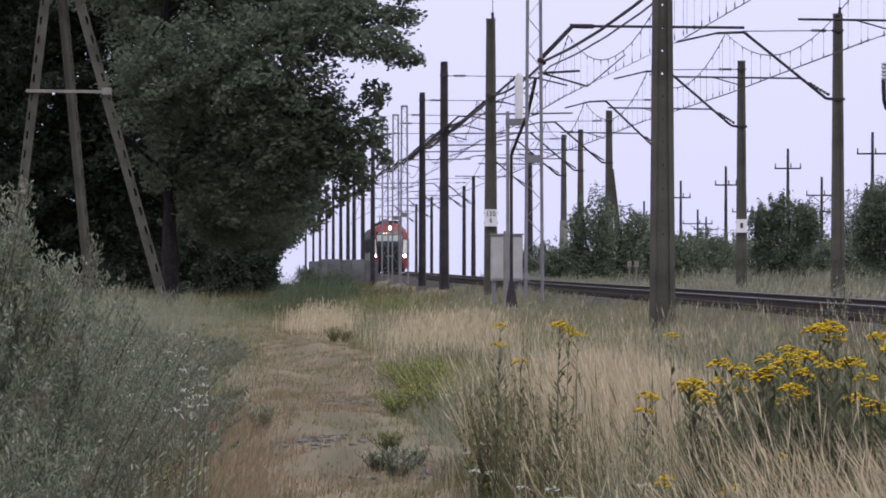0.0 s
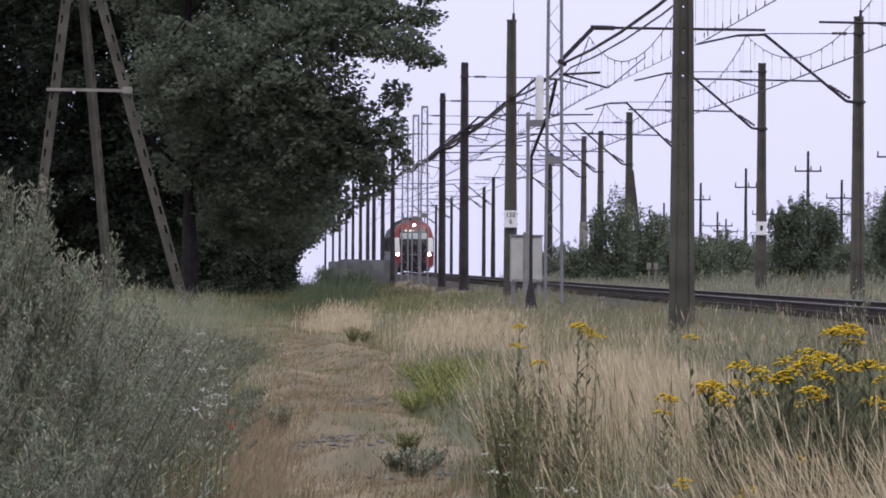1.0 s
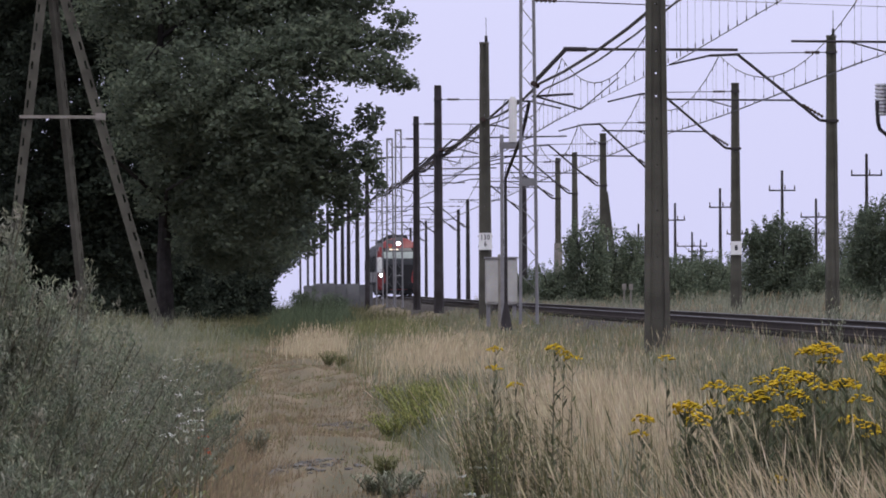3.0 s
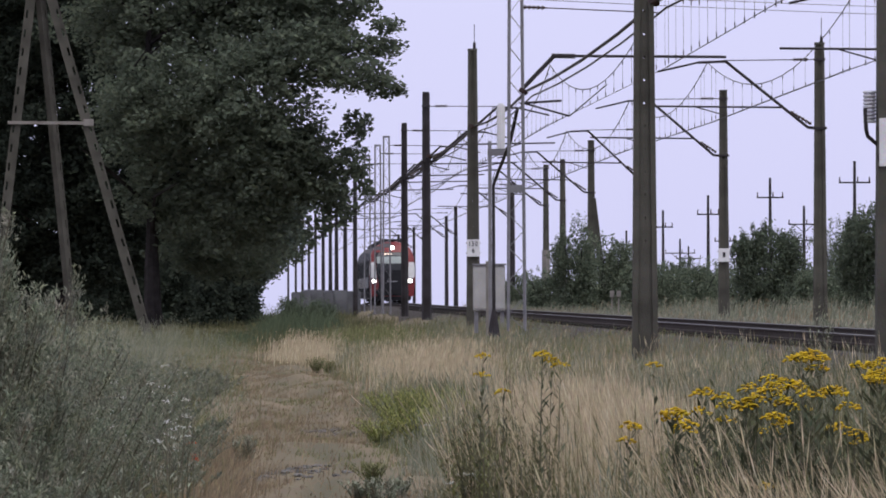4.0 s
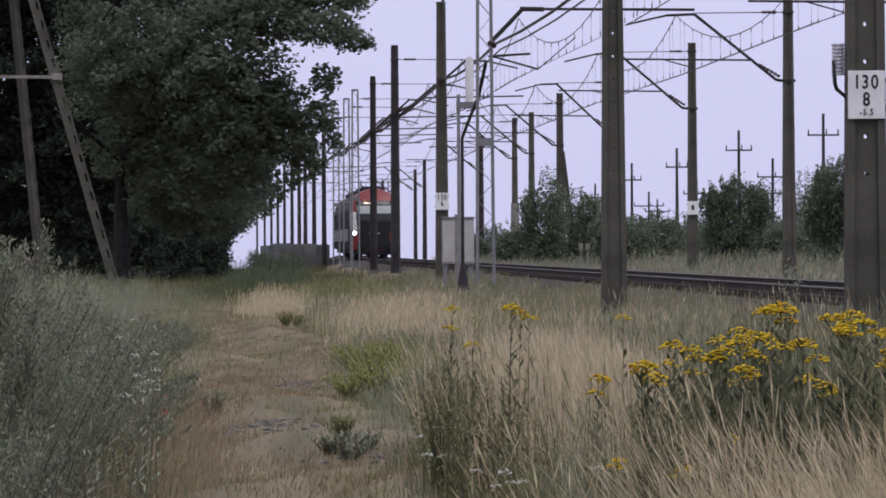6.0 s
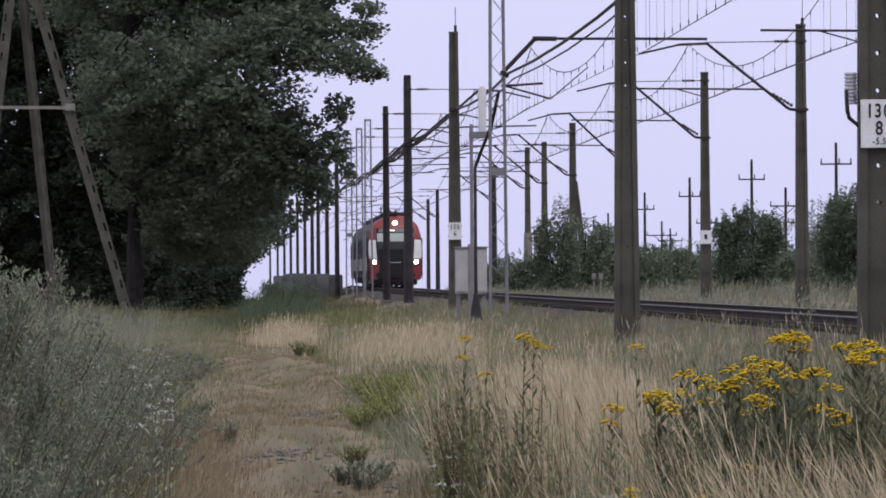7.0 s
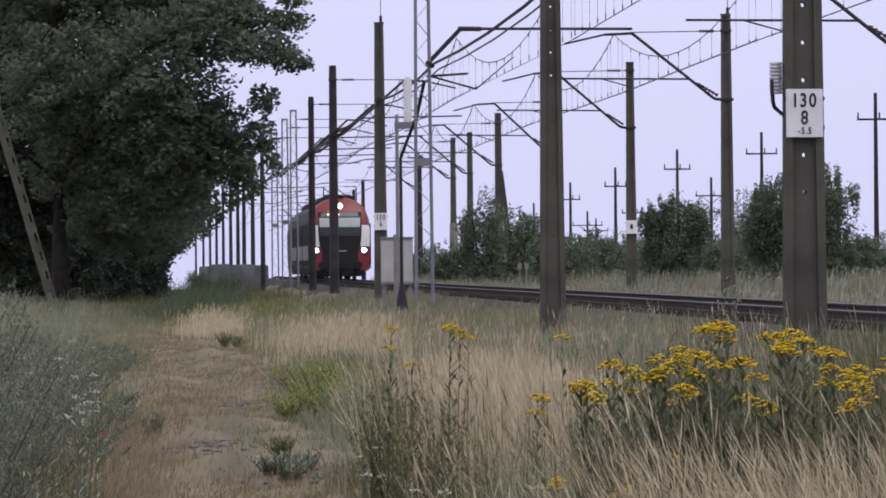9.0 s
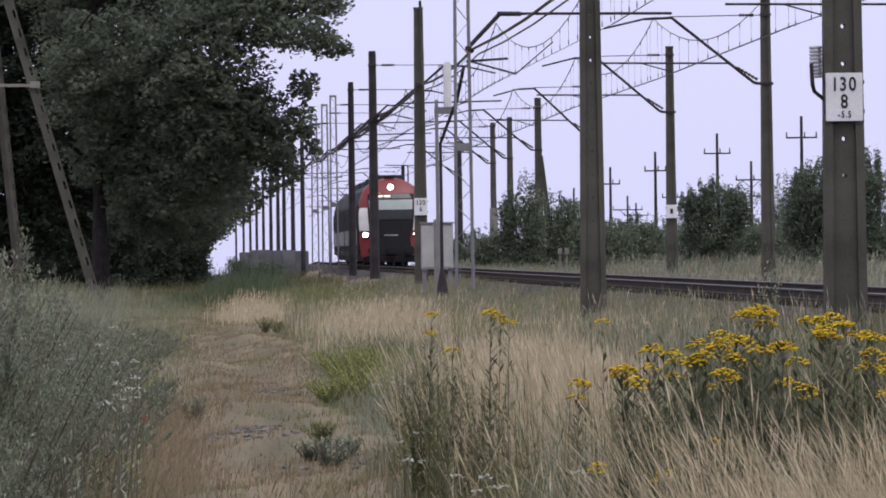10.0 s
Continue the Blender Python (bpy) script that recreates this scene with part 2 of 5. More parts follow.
def sweep(name, base, profile, material, parent):
    """A profile of (x, z) points drawn along a track."""
    n = len(profile)
    verts, faces = [], []
    for y in TRACK_Y:
        cx = float(track_x(y, base))
        verts += [(cx + px, float(y), pz + float(grade(y))) for px, pz in profile]
    for j in range(len(TRACK_Y) - 1):
        for i in range(n):
            k = (i + 1) % n
            faces.append((j * n + i, j * n + k, (j + 1) * n + k, (j + 1) * n + i))
    ob = new(name, link_mesh(name, verts, faces, material))
    ob.parent = parent
    return ob


def railway_track(base, label, lift=0.0):
    t = thing("railway_track", (0, 0, lift), label, "railway track", "tracks", "structure")
    sweep("ballast_bed", base, [(-2.5, 0.35), (-1.6, 0.8), (1.6, 0.8), (2.5, 0.35)], BALLAST, t)
    for s in (-1, 1):
        c = 0.7535 * s
        sweep("rail", base, [(c - 0.07, 0.85), (c - 0.07, 0.87), (c - 0.012, 0.885), (c - 0.012, 0.955), (c - 0.035, 0.965), (c - 0.035, 0.99),
                             (c + 0.035, 0.99), (c + 0.035, 0.965), (c + 0.012, 0.955), (c + 0.012, 0.885), (c + 0.07, 0.87), (c + 0.07, 0.85)], RAIL_STEEL, t)
        sweep("rail_head", base, [(c - 0.033, 0.991), (c - 0.03, 1.0), (c + 0.03, 1.0), (c + 0.033, 0.991)], RAIL_HEAD, t)
    bm = bmesh.new()
    box(bm, -1.3, 1.3, -0.12, 0.12, 0.70, 0.845, 0.015)
    first = part("sleeper", bm, TIMBER, t)
    ys = np.arange(106, 292, 0.63)
    first.location = (float(track_x(ys[0], base)), ys[0], 0)
    for y in ys[1:]:
        ob = new("sleeper", first.data)
        ob.parent = t
        ob.location = (float(track_x(y, base)) + random.uniform(-0.03, 0.03), float(y), 0)
    bm = bmesh.new()
    for y in np.arange(292, 480, 0.63):
        cx = float(track_x(y, base))
        box(bm, cx - 1.3, cx + 1.3, y - 0.12, y + 0.12, 0.70, 0.845)
    tagged(part("far_sleepers", bm, TIMBER, t), kind="stuff")
    return t


railway_track(TRACK_1, "single line of rusty rails on dark sleepers and ballast")
railway_track(TRACK_2, "second line of rusty rails on dark sleepers and ballast", -0.33)


# ---- overhead line poles ----
def shaft_mesh(bm, height, w0, w1, depth, step=0.4, hole=0.03, low=1.6):
    """A tapered concrete post: two flanges and a web that is pierced by a row of round holes."""
    def half(z):
        return (w0 + (w1 - w0) * z / height) / 2
    fl = 0.09
    for s in (-1, 1):
        rings = []
        for z in (0.0, height):
            h = half(z)
            rings.append([bm.verts.new(c) for c in ((s * h, -depth / 2, z), (s * (h - fl), -depth / 2, z), (s * (h - fl), depth / 2, z), (s * h, depth / 2, z))])
        for i in range(4):
            bm.faces.new((rings[0][i], rings[0][(i + 1) % 4], rings[1][(i + 1) % 4], rings[1][i]))
        bm.faces.new(rings[1])
    z, y0, y1 = 0.0, -depth * 0.36, depth * 0.36
    cuts = [0.0] + [low + step * i for i in range(int((height - low) / step))] + [height]
    for a, b in zip(cuts[:-1], cuts[1:]):
        ha, hb, c = half(a) - fl + 0.01, half(b) - fl + 0.01, (a + b) / 2
        sides = []
        for y in (y0, y1):
            corner = [bm.verts.new(p) for p in ((-ha, y, a), (ha, y, a), (hb, y, b), (-hb, y, b))]
            if b - a > step * 1.2:
                bm.faces.new(corner)
                sides.append(None)
                continue
            ring = [bm.verts.new((hole * math.cos(q), y, c + hole * math.sin(q))) for q in (math.radians(225 + 45 * k) for k in range(8))]
            for k in range(4):
                r0, r1, r2 = ring[2 * k], ring[(2 * k + 1) % 8], ring[(2 * k + 2) % 8]
                bm.faces.new((corner[k], corner[(k + 1) % 4], r2, r1, r0))
            sides.append(ring)
        if sides[0]:
            for k in range(8):
                bm.faces.new((sides[0][k], sides[0][(k + 1) % 8], sides[1][(k + 1) % 8], sides[1][k]))
    box(bm, -half(height) - 0.01, half(height) + 0.01, -depth / 2 - 0.01, depth / 2 + 0.01, height, height + 0.06)


def insulator(bm, a, b, n=6, r=0.06):
    a, b = Vector(a), Vector(b)
    rod(bm, a, b, 0.025)
    for i in range(n):
        q0, q1 = a.lerp(b, (i + 0.15) / n), a.lerp(b, (i + 0.75) / n)
        rod(bm, q0, q1, r, r * 0.55, 8)


def cantilever(pole, s, top, material=DARK_STEEL, scale=1.0):
    """The bracket that carries the wires, to the side s; top: the messenger wire's height in the pole's space."""
    k = scale
    arm = part("cantilever", _arm(s, top, k), material, pole)
    bm = bmesh.new()
    insulator(bm, (s * 0.25, 0, top - 1.95 + 0.07), (s * 0.8 * k, 0, top - 1.5))
    part("insulator", bm, INSULATOR, arm)
    bm = bmesh.new()
    insulator(bm, (s * 0.35, 0, top + 0.05), (s * 0.8, 0, top + 0.05), 5)
    part("insulator", bm, INSULATOR, arm)
    bm = bmesh.new()
    rod(bm, (s * 1.0 * k, 0, top - 1.38), (s * 4.6 * k, 0, top - 1.33), 0.028)
    rod(bm, (s * 3.4 * k, 0, top - 1.35), (s * 2.6 * k, 0, top - 1.6), 0.018)
    part("registration_arm", bm, material, arm)


def _arm(s, top, k):
    bm = bmesh.new()
    rod(bm, (s * 0.1, 0, top - 2.0), (s * 0.35, 0, top - 1.98), 0.045)
    rod(bm, (s * 0.35, 0, top - 1.98), (s * 2.55 * k, 0, top), 0.045)
    rod(bm, (s * 2.5 * k, 0, top), (s * 3.3 * k, 0, top - 0.03), 0.04)
    rod(bm, (s * 3.3 * k, 0, top - 0.03), (s * 4.4 * k, 0, top - 0.3), 0.03)
    rod(bm, (s * 0.1, 0, top + 0.05), (s * 2.6 * k, 0, top + 0.03), 0.015)
    return bm


def clamp(pole, z, w):
    bm = bmesh.new()
    box(bm, -w / 2 - 0.03, w / 2 + 0.03, -0.2, 0.2, z - 0.04, z + 0.04, 0.01)
    part("clamp", bm, DARK_STEEL, pole)


def concrete_pole(x, y, base, top, w0, w1, side=0, material=CONCRETE, label="", holes=True, spike=False, turn=0.0, hole=0.007, reach=1.04):
    """base and top: heights in the world. side: which way its cantilever reaches."""
    p = thing("catenary_pole", (x, y, base), label or "weathered concrete overhead line pole beside the track", "pole", "overhead line poles", turn=turn)
    bm = bmesh.new()
    if holes:
        shaft_mesh(bm, top - base, w0, w1, w0 * 0.8, 0.4, hole)
    else:
        rod(bm, (0, 0, 0), (0, 0, top - base), w0 / 2 * 1.1, w1 / 2 * 1.1, 8)
        box(bm, -w1 / 2, w1 / 2, -w1 / 2, w1 / 2, top - base, top - base + 0.08)
    part("shaft", bm, material, p)
    if spike:
        bm = bmesh.new()
        rod(bm, (0.06, 0, top - base), (0.06, 0, top - base + 0.25), 0.05)
        rod(bm, (0.06, 0, top - base + 0.2), (0.06, 0, top - base + 0.8), 0.012)
        part("lightning_spike", bm, DARK_STEEL, p)
    if side:
        h = EYE + 6.9 - base
        cantilever(p, side, h, scale=reach)
        clamp(p, h - 2.0, w0 * 0.85)
        clamp(p, h + 0.05, w1)
    return p


def lattice_mast(x, y, base, top, w=0.3, side=0, label="", turn=0.0):
    m = thing("lattice_mast", (x, y, base), label or "narrow galvanised steel lattice mast beside the track", "mast", "lattice masts", turn=turn)
    h = top - base
    for sx in (-1, 1):
        for sy in (-1, 1):
            bm = bmesh.new()
            beam(bm, (sx * w * 0.62, sy * w * 0.5, 0), (sx * w * 0.45, sy * w * 0.4, h), 0.055, 0.055)
            part("leg", bm, ZINC, m)
    n = int(h / 0.42)
    bm = bmesh.new()
    for i in range(n):
        z0, z1 = h * i / n, h * (i + 1) / n
        a = w * (0.62 - 0.17 * z0 / h)
        b = w * (0.62 - 0.17 * z1 / h)
        d = 1 if i % 2 else -1
        for sy in (-0.45, 0.45):
            rod(bm, (-d * a, sy * w, z0), (d * b, sy * w, z1), 0.006, None, 4)
        for sx in (-1, 1):
            rod(bm, (sx * a, -d * w * 0.45, z0), (sx * b, d * w * 0.45, z1), 0.006, None, 4)
    part("lacing", bm, ZINC, m)
    for z, t in ((h - 0.03, 0.06), (h * 0.39, 0.13)):
        bm = bmesh.new()
        box(bm, -w * 0.58, w * 0.58, -w * 0.52, w * 0.52, z - t, z + t * 0.5, 0.01)
        part("batten_plate", bm, ZINC, m)
    if side:
        z = EYE - base
        if y > 200:
            cantilever(m, side, z + 6.9, DARK_STEEL)
            return m
        bm = bmesh.new()
        rod(bm, (0.15, 0, z + 5.12), (0.95, 0, z + 5.95), 0.055)
        rod(bm, (0.9, 0, z + 5.97), (1.5, 0, z + 5.96), 0.06)
        rod(bm, (0.9, 0, z + 5.97), (5.3, 0, z + 5.93), 0.035)
        a = part("cantilever", bm, DARK_STEEL, m)
        bm = bmesh.new()
        rod(bm, (0.1, 0, z + 4.78), (1.15, 0, z + 4.84), 0.03)
        rod(bm, (0.2, 0, z + 4.78), (1.35, 0, z + 4.45), 0.025)
        rod(bm, (1.35, 0, z + 4.45), (2.3, 0, z + 5.25), 0.015)
        part("registration_arm", bm, DARK_STEEL, a)
        bm = bmesh.new()
        insulator(bm, (0.2, 0, z + 7.2), (0.75, 0, z + 7.18), 5)
        rod(bm, (0.7, 0, z + 7.18), (3.6, 0, z + 7.05), 0.015)
        part("insulator", bm, INSULATOR, a)
    return m


def text_mesh(words, size, bold=0.0):
    cu = bpy.data.curves.new("words", "FONT")
    cu.body, cu.size, cu.align_x, cu.align_y, cu.extrude, cu.offset = words, size, "CENTER", "CENTER", 0.002, bold
    tmp = bpy.data.objects.new("tmp", cu)
    scene.collection.objects.link(tmp)
    bpy.context.view_layer.update()
    me = bpy.data.meshes.new_from_object(tmp.evaluated_get(bpy.context.evaluated_depsgraph_get()))
    bpy.data.objects.remove(tmp)
    return me


def km_sign(pole, z, w, h, y, lines, plate_name="kilometre_plate"):
    bm = bmesh.new()
    box(bm, -w / 2, w / 2, -0.01, 0.01, -h / 2, h / 2, 0.004)
    plate = part(plate_name, bm, SIGN_WHITE, pole, "white enamel kilometre plate with black numbers")
    plate.location = (0, y, z)
    for words, size, dz in lines:
        steps = [size * {"1": 0.44, "-": 0.44, ".": 0.3}.get(c, 0.56) for c in words]
        x = -sum(steps) / 2
        for one, step in zip(words, steps):
            me = text_mesh(one, size, size * 0.02)
            me.materials.clear()
            me.materials.append(SIGN_BLACK)
            ob = new("numeral", me)
            ob.parent = plate
            ob.matrix_basis = pose(x + step / 2, -0.013, dz, 90) @ Matrix.Diagonal((0.9, 1.15, 1, 1))
            x += step
    for sz in (-0.3, 0.3):
        bm = bmesh.new()
        box(bm, -w / 2 - 0.02, w / 2 + 0.02, 0.012, 0.04, sz * h - 0.02, sz * h + 0.02)
        part("bracket", bm, DARK_STEEL, plate)
    return plate


def arrester(pole, x, y, z0, z1, to):
    """White surge arrester with its dark cable."""
    bm = bmesh.new()
    edge = []
    for i in range(9):
        for q, r in ((0.1, 0.058), (0.3, 0.072), (0.6, 0.072), (0.9, 0.058)):
            edge.append((z0 + (z1 - z0) * (i + q) / 9, r))
    rings = [[bm.verts.new((x + r * math.cos(k * 0.628), y + r * math.sin(k * 0.628), z)) for k in range(10)] for z, r in edge]
    for a, b in zip(rings[:-1], rings[1:]):
        for k in range(10):
            bm.faces.new((a[k], a[(k + 1) % 10], b[(k + 1) % 10], b[k]))
    bm.faces.new(rings[0])
    bm.faces.new(rings[-1])
    a = part("surge_arrester", bm, PALE_PORCELAIN, pole, "pale ribbed surge arrester")
    bm = bmesh.new()
    chain(bm, [(x - 0.05, y - 0.05, z0 + (z1 - z0) * 0.45), (x - 0.04, y - 0.04, z0 - 0.07), (x - 0.02, y, z0 - 0.14), to], 0.022, 6)
    part("cable", bm, DARK_STEEL, a)


TOP = EYE + 7.4
pole_a = concrete_pole(7.105, 50, 0.55, TOP + 0.6, 0.46, 0.31, 0, label="large weathered concrete line pole with white kilometre plate", hole=0.027)
km_sign(pole_a, EYE + 264.5 * 50 / 8300 - 0.55, 0.395, 0.515, -0.21, [("130", 0.178, 0.13), ("8", 0.178, -0.055), ("-5.5", 0.085, -0.19)])
arrester(pole_a, -0.285, 0, EYE + 1.80 - 0.55, EYE + 2.15 - 0.55, (-0.19, 0, EYE + 1.56 - 0.55))
pole_b = concrete_pole(7.2, 81.6, 0.3, TOP + 0.5, 0.45, 0.28, 0, label="tall weathered concrete line pole rising from grass", hole=0.022)
lattice = lattice_mast(7.18, 118, 0.65, EYE + 8.3, 0.34, 1, "tall tapering galvanised lattice mast beside the track")
pole_c = concrete_pole(7.38, 143, 0.62, TOP, 0.42, 0.27, 0, label="concrete line pole with small white kilometre plate", spike=True)
km_sign(pole_c, EYE + 80 * 143 / 8300 - 0.62, 0.395, 0.52, -0.2, [("130", 0.19, 0.12), ("6", 0.19, -0.08)])
pole_d = concrete_pole(7.25, 174, 0.62, TOP, 0.34, 0.25, 1, DARK_STEEL, "dark slender overhead line pole beside the track", False)
pole_e = concrete_pole(7.4, 200, 0.62, EYE + 7.2, 0.30, 0.22, 1, DARK_STEEL, "dark slender overhead line pole beside the track", False)
for y in (220, 233, 251):
    lattice_mast(7.3, y, 0.62, EYE + 7.4, 0.28, 1)
for y in (276, 300, 325, 345, 372, 405, 440, 480, 530, 600):
    concrete_pole(7.3, y, 0.05 if y < 400 else -4.8, EYE + 7.0, 0.28, 0.2, 1 if y % 2 else 0, DARK_STEEL, "dark distant overhead line pole", False)
concrete_pole(17.6, 107, 0.6, TOP, 0.42, 0.27, -1, reach=1.1, label="concrete line pole beyond the second track")
pole_f = concrete_pole(17.6, 140, 0.6, TOP, 0.42, 0.27, -1, spike=True, reach=1.1, label="concrete line pole beyond the second track")
pole_g = concrete_pole(17.66, 168, 0.6, TOP - 0.2, 0.40, 0.26, -1, label="concrete line pole with a white plate")
plate_g = km_sign(pole_g, EYE + 66 * 168 / 8300 - 0.6, 0.40, 0.48, -0.2, [])
bm = bmesh.new()
box(bm, -0.05, 0.05, -0.016, -0.012, -0.08, 0.1)
part("lettering_bar", bm, TRAIN_GREY, plate_g)
concrete_pole(17.62, 199.5, 0.6, TOP, 0.40, 0.26, -1, reach=0.95, label="concrete line pole beyond the second track")
pole_h = concrete_pole(17.6, 229, 0.6, TOP, 0.42, 0.30, -1, label="concrete anchor pole with a leaning stay post")
bm = bmesh.new()
beam(bm, (0.75, 0.2, 0), (0.08, 0.2, 5.6), 0.3, 0.3)
part("stay_post", bm, CONCRETE, pole_h)
for x, y, t in ((17.55, 248, 7.0), (17.6, 262, 7.1), (18.4, 384, 7.0), (18.6, 405, 6.6), (18.0, 300, 7.0), (19, 450, 7.0), (19.5, 500, 7.0), (20, 560, 7)):
    p = concrete_pole(x, y, 0.6 if y < 330 else 0.05 if y < 400 else -4.8, EYE + t, 0.36, 0.25, -1, DARK_STEEL if y > 270 else CONCRETE, "distant overhead line pole beyond the second track", False)
    if y == 262:
        bm = bmesh.new()
        rod(bm, (0, 0, 0.3), (0, 0, 3.4), 0.26, 0.22, 8)
        part("collar", bm, PALE_CONCRETE, p, "pale concrete sleeve")


# ---- wires ----
def sagging(a, b, sag, n=10):
    a, b = Vector(a), Vector(b)
    return [a.lerp(b, i / n) - Vector((0, 0, 4 * sag * (i / n) * (1 - i / n))) for i in range(n + 1)]


def overhead_line(base, ys, messenger, contact, label):
    t = thing("overhead_line", (0, 0, 0), label, "overhead wire", "overhead wires")
    ys = [y * STATION for y in ys]
    bm2 = bmesh.new()
    pts = []
    knots = [(float(track_x(ys[0], base)), ys[0], contact)]
    for a, b in zip(ys[:-1], ys[1:]):
        za = messenger
        seg = sagging((float(track_x(a, base)), a, za), (float(track_x(b, base)), b, za), min(1.45, 0.0195 * (b - a)), 14)
        bm = bmesh.new()
        chain(bm, seg, 0.012 + a * 0.000012)
        part("messenger_wire", bm, WIRE, t)
        knots.append((seg[-1].x + (0.12 if len(knots) % 2 else -0.12), seg[-1].y, contact))
        pts += [(v, contact) for v in (seg[0].lerp(seg[1], 0.5), *seg[1:-1], seg[-1].lerp(seg[-2], 0.5))]
    for a, b in zip(knots[:-1], knots[1:]):
        rod(bm2, a, (b[0], b[1] + 0.02, b[2]), 0.014 + a[1] * 0.00002, None, 4)
    bmesh.ops.remove_doubles(bm2, verts=bm2.verts, dist=0.03)
    part("contact_wire", bm2, WIRE, t)
    for v, z in pts:
        if v.y > 560:
            continue
        bm = bmesh.new()
        rod(bm, v, (v.x, v.y, z), 0.0035, None, 4)
        rod(bm, (v.x, v.y, z), (v.x, v.y, z + 0.12), 0.012, None, 4)
        rod(bm, v, (v.x, v.y, v.z - 0.1), 0.012, None, 4)
        part("dropper", bm, WIRE, t)


overhead_line(9.75, [18, 50, 82, 106, 143, 174, 200, 233, 276, 325, 372, 440, 530, 640], EYE + 6.95, EYE + 5.1, "contact and messenger wires with droppers over the near track")
overhead_line(14.3, [20, 64, 107, 140.5, 168, 199.5, 229, 262, 300, 384, 450, 560, 650], EYE + 6.9, EYE + 5.1, "contact and messenger wires with droppers over the far track")


def feeder():
    t = thing("feeder_cable", (0, 0, 0), "thick black twin feeder cable along the poles", "cable", "overhead wires")
    ys = [y * STATION for y in (10, 50, 81.6, 118, 143, 174, 200, 233, 276, 345, 440, 600)]
    for dx, dz, r in ((0.22, 0.0, 0.034), (0.34, -0.14, 0.02)):
        bm = bmesh.new()
        for a, b in zip(ys[:-1], ys[1:]):
            chain(bm, sagging((7.25 + dx, a, EYE + 5.1 + dz), (7.25 + dx, b, EYE + 5.1 + dz), 0.15, 4), r, 6)
        part("cable", bm, DARK_STEEL, t)
    for y in ys[1:6]:
        bm = bmesh.new()
        insulator(bm, (7.3, y - 0.5, EYE + 5.1), (7.45, y + 0.5, EYE + 5.05), 7, 0.07)
        part("insulator", bm, INSULATOR, t)


feeder()


def crossing_wires():
    t = thing("power_line", (0, 0, 0), "thin power wires crossing high over the railway", "cable", "overhead wires")
    for dz in (0, 0.35):
        bm = bmesh.new()
        chain(bm, sagging((-14, 300, 12.5 + dz * 0.6), (40, 420, 13.7 + dz), 0.3, 12), 0.012)
        part("cable", bm, WIRE, t)


crossing_wires()


# ---- trackside cabinet and signal post ----
def cabinet():
    c = thing("trackside_cabinet", (7.15, 130, 0.69), "pale grey steel equipment cabinet on short legs", "cabinet")
    bm = bmesh.new()
    box(bm, -0.44, 0.44, -0.3, 0.3, 0.42, 1.68, 0.02)
    body = part("body", bm, BOX_GREY, c)
    for i, (a, b) in enumerate(((-0.42, -0.008), (0.008, 0.42))):
        bm = bmesh.new()
        box(bm, a, b, -0.325, -0.302, 0.48, 1.62, 0.008)
        d = part("door", bm, BOX_GREY, body)
        bm = bmesh.new()
        box(bm, (b - 0.06) if i == 0 else (a + 0.03), (b - 0.03) if i == 0 else (a + 0.06), -0.345, -0.327, 0.95, 1.15)
        part("handle", bm, DARK_STEEL, d)
    bm = bmesh.new()
    box(bm, -0.47, 0.47, -0.35, 0.34, 1.68, 1.73, 0.01)
    part("lid", bm, ZINC, c)
    for x in (-0.36, 0.36):
        bm = bmesh.new()
        box(bm, x - 0.05, x + 0.05, -0.2, 0.2, -0.2, 0.42)
        part("leg", bm, ZINC, c)


cabinet()


def post():
    s = thing("cable_post", (6.72, 120, 0.62), "grey steel cable post with a flared dark foot", "post")
    bm = bmesh.new()
    rod(bm, (0, 0, 0.3), (0, 0, 3.75), 0.045, 0.04, 8)
    part("tube", bm, DARK_STEEL, s)
    bm = bmesh.new()
    rod(bm, (0, 0, -0.15), (0, 0, 0.2), 0.17, 0.12, 10)
    rod(bm, (0, 0, 0.2), (0, 0, 0.55), 0.12, 0.05, 10)
    part("foot", bm, DARK_STEEL, s)
    bm = bmesh.new()
    chain(bm, [(0, 0, 3.75), (0.12, -0.5, 4.1), (0.36, -2.4, 4.8), (0.5, -3.8, 5.6)], 0.045, 6)
    part("cable", bm, DARK_STEEL, s)
    g = thing("signal_post", (6.85, 124, 0.62), "pale grey post with a bracket and white cylinder", "post")
    bm = bmesh.new()
    box(bm, -0.045, 0.045, -0.045, 0.045, -0.1, 5.0, 0.01)
    part("tube", bm, ZINC, g)
    bm = bmesh.new()
    box(bm, -0.06, 0.5, -0.08, 0.08, 4.62, 4.8, 0.01)
    part("bracket", bm, ZINC, g)
    bm = bmesh.new()
    rod(bm, (0.3, 0, 4.8), (0.3, 0, 5.95), 0.11, 0.11, 10)
    rod(bm, (0.3, 0, 5.95), (0.3, 0, 6.0), 0.07, 0.07, 10)
    part("cylinder", bm, SIGN_WHITE, g, "white weathered cylinder")
    w = thing("marker_post", (453 * 127 / 8300, 127, 0.62), "thin pale concrete marker post beside the cabinet", "post")
    bm = bmesh.new()
    box(bm, -0.035, 0.035, -0.035, 0.035, -0.2, 1.85, 0.008)
    part("shaft", bm, PALE_CONCRETE, w)


post()


